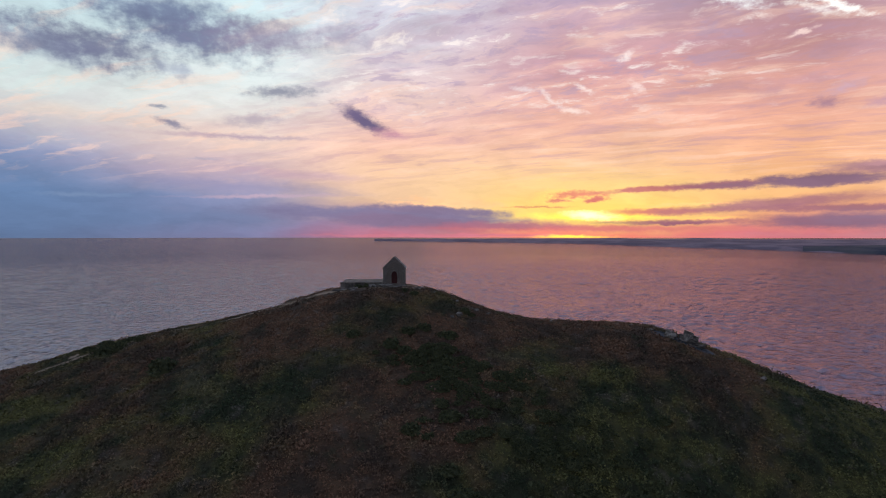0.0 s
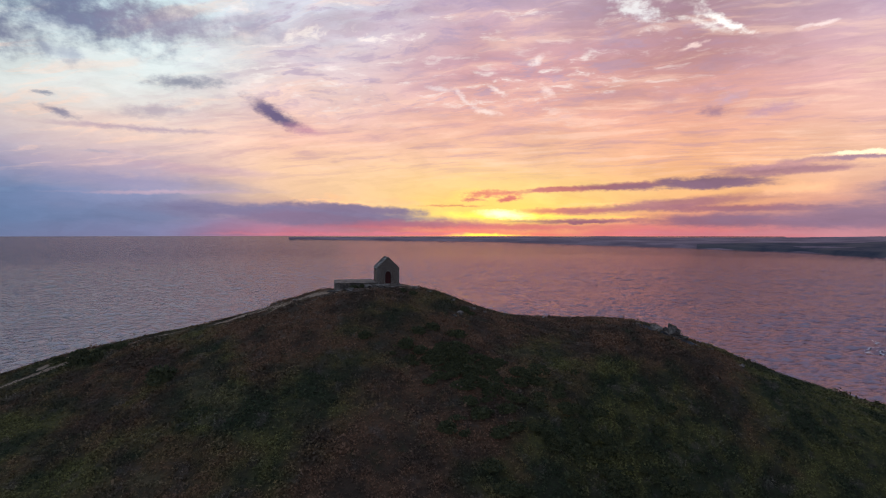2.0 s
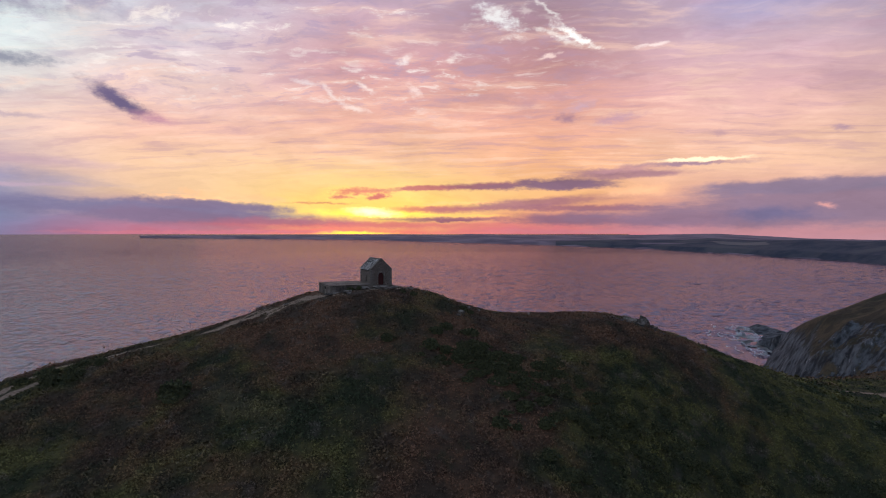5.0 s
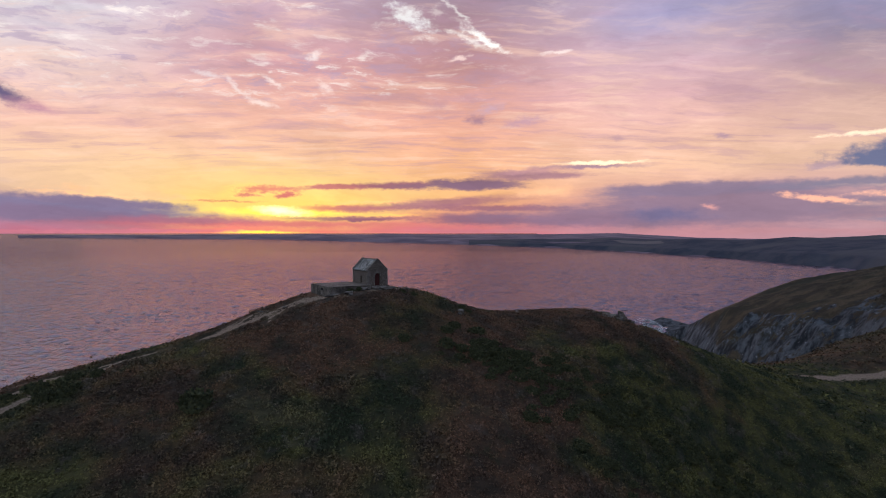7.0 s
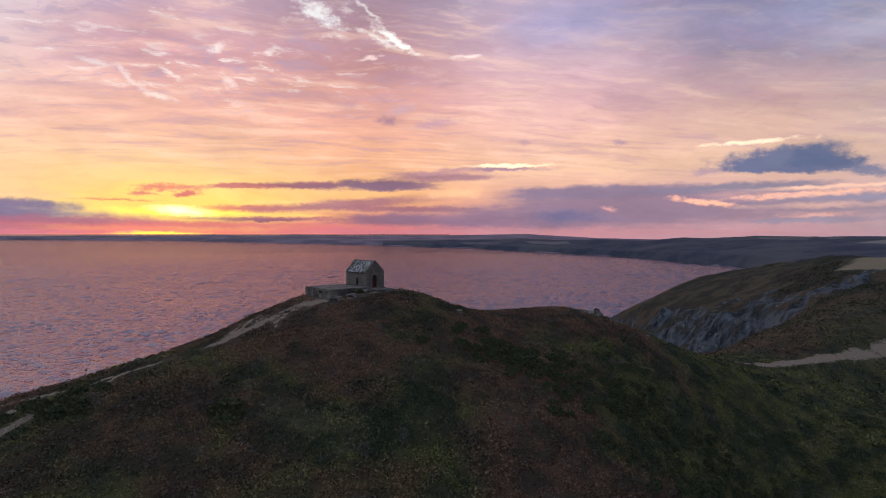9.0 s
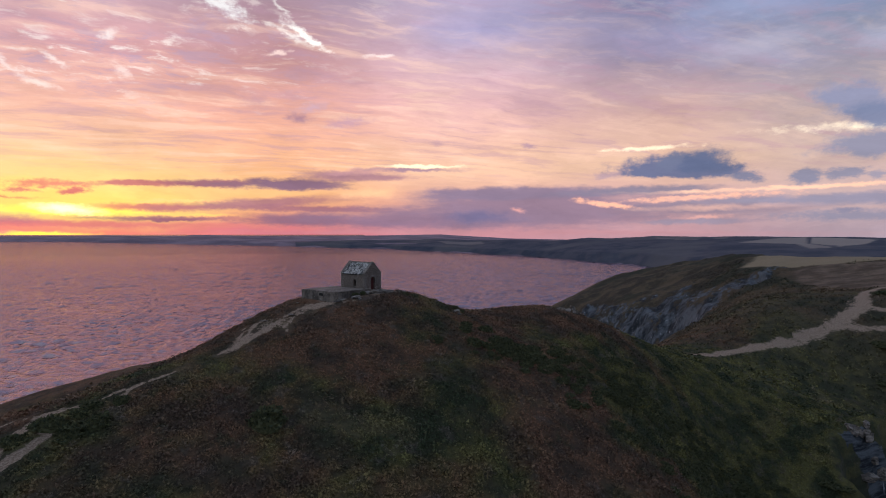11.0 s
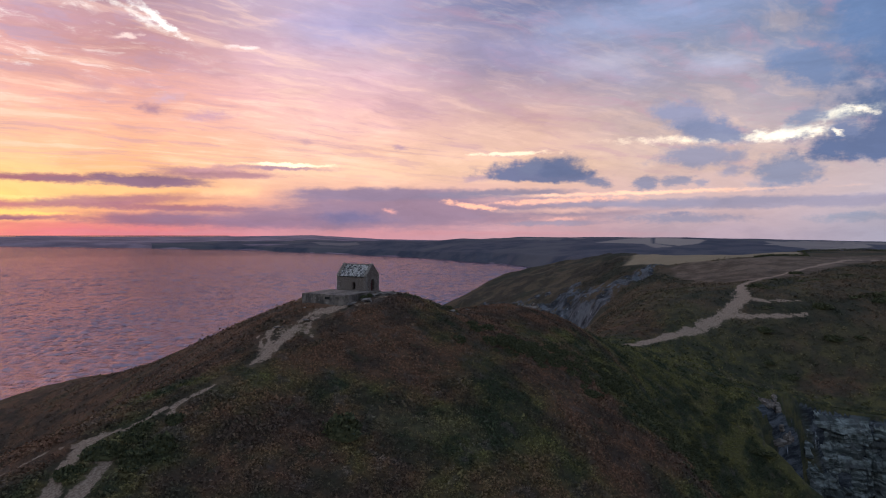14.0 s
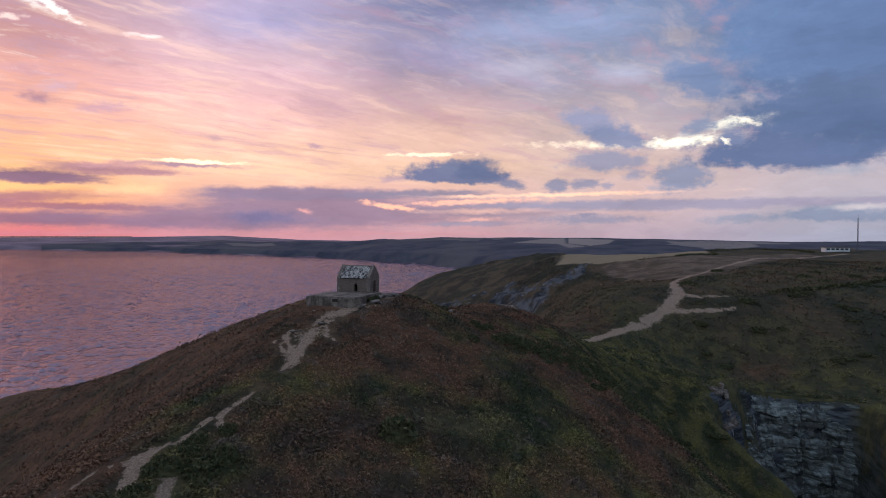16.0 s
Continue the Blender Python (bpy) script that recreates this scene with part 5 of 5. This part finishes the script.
def bush_kind(seed, rx, ry, rz, count):
    ob = thing("gorse_bush", pose(0, 0, 0), "dense dark green gorse bush on the heath", "bush", "gorse bushes")
    crown = blades("crown", leafy(count, rx, ry, rz, 0.13, seed), mat_gorse)
    crown.parent = ob
    bm = bmesh.new()
    bmesh.ops.create_icosphere(bm, subdivisions=3, radius=1)
    for v in bm.verts:
        v.co = Vector((v.co.x * rx * 0.82, v.co.y * ry * 0.82, max(-0.3, v.co.z) * rz * 0.8)) * (1 + 0.2 * noise.noise(v.co * 2 + Vector((seed, 0, 0))))
    part("core", bm, mat_gorse, ob)
    return ob


def ground_z(x, y):
    return float(land(np.array([float(x)]), np.array([float(y)]))[0])


kinds = [bush_kind(1, 1.0, 1.0, 0.85, 900), bush_kind(2, 1.3, 0.9, 0.7, 1000), bush_kind(3, 0.9, 1.1, 0.6, 800)]
BUSHES = [
    (-34.8, 69.8, 1.7), (-6.2, 68.4, 1.1), (-4.6, 67.4, 1.0), (-3.4, 66.4, 0.8), (-48.9, 82.2, 1.2), (-46.6, 82.0, 0.9),
    (-43.4, 81.2, 0.75), (-45.4, 82.6, 0.8), (-51.6, 82.0, 1.0), (-48.2, 79.4, 1.2), (-45.8, 79.4, 1.1), (-12.6, 84.2, 0.55),
    (-11.4, 84.0, 0.4), (-5.6, 81.8, 0.6), (-4.2, 81.2, 0.7), (3.1, 79.6, 0.7), (3.9, 79.0, 0.5),
]
for k, (x, y, s) in enumerate(BUSHES):
    m = pose(x, y, ground_z(x, y) - 0.12 * s, 0, 0, 77 * k % 360)
    if k < 3:
        ob = kinds[k]
        ob.matrix_world = m @ Matrix.Diagonal((s, s, s, 1))
    else:
        ob = copy_thing(kinds[k % 3], m)
        ob.scale = (s, s, s)
g = np.random.default_rng(12)
made = 0
while made < 70:
    x, y = g.uniform(-4, 52), g.uniform(40, 66)
    if 0.9 * (x - 4) + (y - 46) > 26 + g.normal(0, 9) or y < 40 + 0.1 * x:
        continue
    s = g.uniform(0.6, 1.25)
    ob = copy_thing(kinds[made % 3], pose(x, y, ground_z(x, y) - 0.15 * s, 0, 0, g.uniform(0, 360)))
    ob.scale = (s, s, s * g.uniform(0.6, 0.9))
    made += 1
for k in range(46):
    x, y = g.uniform(100, 190), g.uniform(-40, 40)
    s = g.uniform(1.4, 3.2)
    if min(float(line_distance(np.array([x]), np.array([y]), q)[0]) for q in PATHS[7:]) < 3 or ground_z(x, y) < 60:
        continue
    ob = copy_thing(kinds[k % 3], pose(x, y, ground_z(x, y) - 0.2 * s, 0, 0, g.uniform(0, 360)))
    ob.scale = (s, s, s * 0.5)

for k in range(22):
    a = k / 21 * (len(EDGE) - 1.001)
    i, f = int(a), a - int(a)
    x = EDGE[i][0] + (EDGE[i + 1][0] - EDGE[i][0]) * f + g.uniform(1.5, 4.0)
    y = EDGE[i][1] + (EDGE[i + 1][1] - EDGE[i][1]) * f + g.uniform(-0.5, 2.0)
    s = g.uniform(0.9, 1.7)
    ob = copy_thing(kinds[k % 3], pose(x, y, ground_z(x, y) - 0.2 * s, 0, 0, g.uniform(0, 360)))
    ob.scale = (s, s, s * 0.55)
for k in range(26):
    x, y = g.uniform(46, 70), g.uniform(30, 50)
    if ring_distance(np.array([x]), np.array([y]), RIM)[0] > -0.5:
        continue
    s = g.uniform(0.8, 1.5)
    ob = copy_thing(kinds[k % 3], pose(x, y, ground_z(x, y) - 0.2 * s, 0, 0, g.uniform(0, 360)))
    ob.scale = (s, s, s * 0.55)

# thicket down the flank of the hill
FLANK = [(-4.0, 68.0), (4.0, 62.0), (14.0, 54.0), (27.0, 48.0), (40.0, 42.0)]
for k in range(180):
    a = (k + g.uniform(0, 1)) / 180.01 * (len(FLANK) - 1)
    i, f = int(a), a - int(a)
    x = FLANK[i][0] + (FLANK[i + 1][0] - FLANK[i][0]) * f + g.normal(0, 3.0)
    y = FLANK[i][1] + (FLANK[i + 1][1] - FLANK[i][1]) * f + g.normal(0, 3.0)
    s = g.uniform(0.5, 1.15)
    ob = copy_thing(kinds[k % 3], pose(x, y, ground_z(x, y) - 0.1 * s, 0, 0, g.uniform(0, 360)))
    ob.scale = (s, s, s * g.uniform(0.65, 1.0))

# ---------------------------------------------------------------- hedges of the fields
def hedge(points, wide, high, seed):
    g = np.random.default_rng(seed)
    tris = []
    for (ax, ay), (bx, by) in zip(points, points[1:]):
        n = int(math.hypot(bx - ax, by - ay) * 26)
        t = g.uniform(0, 1, n)
        x = ax + (bx - ax) * t + g.normal(0, wide * 0.4, n)
        y = ay + (by - ay) * t + g.normal(0, wide * 0.4, n)
        top = high * (0.75 + 0.5 * value_noise(x / 4, y / 4, seed))
        c = np.stack([x, y, land(x, y) + g.uniform(-0.2, 1, n) * top], -1)
        d1, d2 = g.normal(0, 0.3, (n, 3)), g.normal(0, 0.3, (n, 3))
        tris.append(np.stack([c - d1, c + d1, c + d2], 1))
    ob = blades("hedge", np.concatenate(tris), mat_gorse)
    return tagged(ob, "dark clipped hedge along the edge of a field", "hedge", "hedges of the fields")


hedge([(256, 38), (285, 21), (339, 9), (440, 5)], 0.6, 0.7, 1)
hedge([(440, 9), (455, -28), (430, -52), (400, -60)], 1.0, 1.4, 2)
hedge([(140, 12), (150, -2), (162, -17), (175, -32), (195, -55)], 0.7, 1.1, 3)

# ---------------------------------------------------------------- lookout station and mast
zs = ground_z(417, -77)
station = thing("lookout_station", pose(417, -77, zs, 0, 0, -75), "low white flat-roofed lookout building on the ridge", "building")
bm = bmesh.new()
box(bm, -8.5, -3, -1.0, 8.5, 3, 2.9)
part("wall", bm, mat_white, station)
bm = bmesh.new()
box(bm, -9, -3.5, 2.9, 9, 3.5, 3.25, 0.05)
part("roof", bm, mat_concrete, station)
for k in range(5):
    bm = bmesh.new()
    box(bm, -7.6 + k * 3.2, -3.06, 1.1, -5.4 + k * 3.2, -2.94, 2.3)
    part("window", bm, mat_glass, station)
bm = bmesh.new()
box(bm, 9.3, -2, -0.8, 13.5, 2.2, 2.2, 0.1)
part("store", bm, mat_concrete, station, "grey outbuilding")
zm = ground_z(421, -92)
mast = thing("radio_mast", pose(421, -92, zm), "tall thin grey lattice radio mast", "mast")
for k in range(3):
    a = k * 2 * math.pi / 3
    bm = bmesh.new()
    box(bm, 0.35 * math.cos(a) - 0.09, 0.35 * math.sin(a) - 0.09, -1, 0.35 * math.cos(a) + 0.09, 0.35 * math.sin(a) + 0.09, 25)
    part("leg", bm, mat_metal, mast)
bm = bmesh.new()
for k in range(24):
    for j in range(3):
        a, c = j * 2 * math.pi / 3, (j + 1) * 2 * math.pi / 3
        p, q = Vector((0.35 * math.cos(a), 0.35 * math.sin(a), k * 1.0 + 0.2)), Vector((0.35 * math.cos(c), 0.35 * math.sin(c), k * 1.0 + 1.0))
        bmesh.ops.create_cone(bm, cap_ends=True, segments=4, radius1=0.04, radius2=0.04, depth=(q - p).length, matrix=Matrix.Translation((p + q) / 2) @ (q - p).to_track_quat("Z", "Y").to_matrix().to_4x4())
part("lattice", bm, mat_metal, mast)
bm = bmesh.new()
box(bm, -0.04, -0.04, 25, 0.04, 0.04, 27.5)
part("aerial", bm, mat_metal, mast)

# ---------------------------------------------------------------- foam round the shelf
g = np.random.default_rng(5)
tris = []
for k in range(330):
    t = g.uniform(0, 1)
    i = min(int(t * 5), 4)
    f = t * 5 - i
    ax, ay, aw = SURF[i + 1]
    bx, by, bw = SURF[i + 2]
    side = g.choice((-1, -1, -1, 1))
    off = aw * g.uniform(-0.3, 1.0) * (1.0 if g.uniform() > 0.25 else 4.0)
    ux, uy = (bx - ax), (by - ay)
    n = math.hypot(ux, uy)
    ux, uy = ux / n, uy / n
    cx, cy = ax + (bx - ax) * f + side * uy * off, ay + (by - ay) * f - side * ux * off
    ang = math.atan2(uy, ux) + g.normal(0, 0.35)
    long = g.uniform(6, 34)
    prev = None
    for s in np.linspace(-0.5, 0.5, 9):
        x, y = cx + math.cos(ang) * s * long, cy + math.sin(ang) * s * long
        wv = 1.6 * math.sin(s * 9 + k) + g.normal(0, 0.3)
        x, y = x - math.sin(ang) * wv, y + math.cos(ang) * wv
        w = g.uniform(0.2, 1.1) * (1 - abs(s) * 1.6)
        a, b = (x - math.sin(ang) * w, y + math.cos(ang) * w, 0.95), (x + math.sin(ang) * w, y - math.cos(ang) * w, 0.95)
        if prev:
            tris += [(prev[0], prev[1], a), (prev[1], b, a)]
        prev = (a, b)
foam = blades("sea_foam", np.array(tris), mat_foam)
tagged(foam, "white streaks of surf round the rocks", "foam", kind="stuff")

# ---------------------------------------------------------------- bracken and heather
def clumps(name, x0, x1, y0, y1, count, size, per, seed, label, leaf=0.07, fade=(20, 20)):
    """Low rounded clumps of fronds over a stretch of the hill."""
    g = np.random.default_rng(seed)
    x, y = g.uniform(x0, x1, count), g.uniform(y0, y1, count)
    keep = ring_distance(x, y, RIM) < -0.6
    keep &= np.hypot((x + 10) / 8, (y - 88.5) / 6.5) + g.uniform(-0.15, 0.15, count) > 1
    for q in PATHS:
        keep &= line_distance(x, y, [(a, b, w + 0.55) for a, b, w in q]) > 1.0
    for q in APRON:
        keep &= line_distance(x, y, q) + g.uniform(-0.3, 0.3, count) > 1.0
    for q in BARE:
        keep &= line_distance(x, y, q) > 1.1
    keep &= (ring_distance(x, y, STUBBLE) > 2) & (ring_distance(x, y, STRAW) > 1)
    keep &= value_noise(x / 2.3, y / 2.3, seed) + g.uniform(-0.3, 0.3, count) > 0.16
    # thinner towards the ends of the stretch
    edge = np.minimum(np.minimum(x - x0, x1 - x) / fade[0], np.minimum(y - y0, y1 - y) / fade[1]) + 0.3 * fbm(x / 7, y / 7, 3, seed + 9)
    keep &= edge > g.uniform(0, 1, count)
    x, y = x[keep], y[keep]
    n = len(x)
    lush = value_noise(x / 5, y / 5, seed + 3)
    r = size * g.uniform(0.55, 1.3, n) * (0.55 + 0.9 * lush)
    r = r * np.where(g.uniform(0, 1, n) > 0.93, 1.7, 1.0)
    high = r * g.uniform(0.7, 1.25, n) * (0.6 + 0.6 * lush)
    root = np.stack([x, y, land(x, y) - 0.42 * high], -1)
    root, r, high = np.repeat(root, per, 0), np.repeat(r, per)[:, None], np.repeat(high, per)[:, None]
    m = n * per
    a, u = g.uniform(0, 2 * np.pi, m), g.uniform(0.0, 1, m) ** 0.8
    w = np.sqrt(1 - u * u)
    d = np.stack([w * np.cos(a), w * np.sin(a), u], -1)
    c = root + d * np.concatenate([r, r, high], 1) * g.uniform(0.75, 1.08, (m, 1))
    t1 = np.cross(d, g.normal(0, 1, (m, 3)))
    t1 /= np.linalg.norm(t1, axis=1, keepdims=True)
    t2 = np.cross(d, t1) + d * g.normal(0, 0.45, (m, 1))
    t1 = t1 + d * g.normal(0, 0.35, (m, 1))
    s = (leaf + 0.12 * r) * g.uniform(0.6, 1.3, (m, 1))
    ob = blades(name, np.stack([c - t1 * s * 0.62 - t2 * s * 0.4, c + t1 * s * 0.62 - t2 * s * 0.4, c + t2 * s], 1), mat_leaf)
    return tagged(ob, label, "heath", kind="stuff")


clumps("bracken", -84, 72, 14, 98, 82000, 0.42, 17, 1, "rust-brown and green bracken and heather on the slope", 0.075, (14, 12))
clumps("heather", -130, 92, 20, 160, 40000, 0.46, 11, 2, "low brown heather and dry grass", 0.085, (20, 16))
clumps("scrub", 50, 300, -100, 140, 32000, 0.85, 11, 3, "dull olive scrub and dry grass", 0.2, (12, 20))
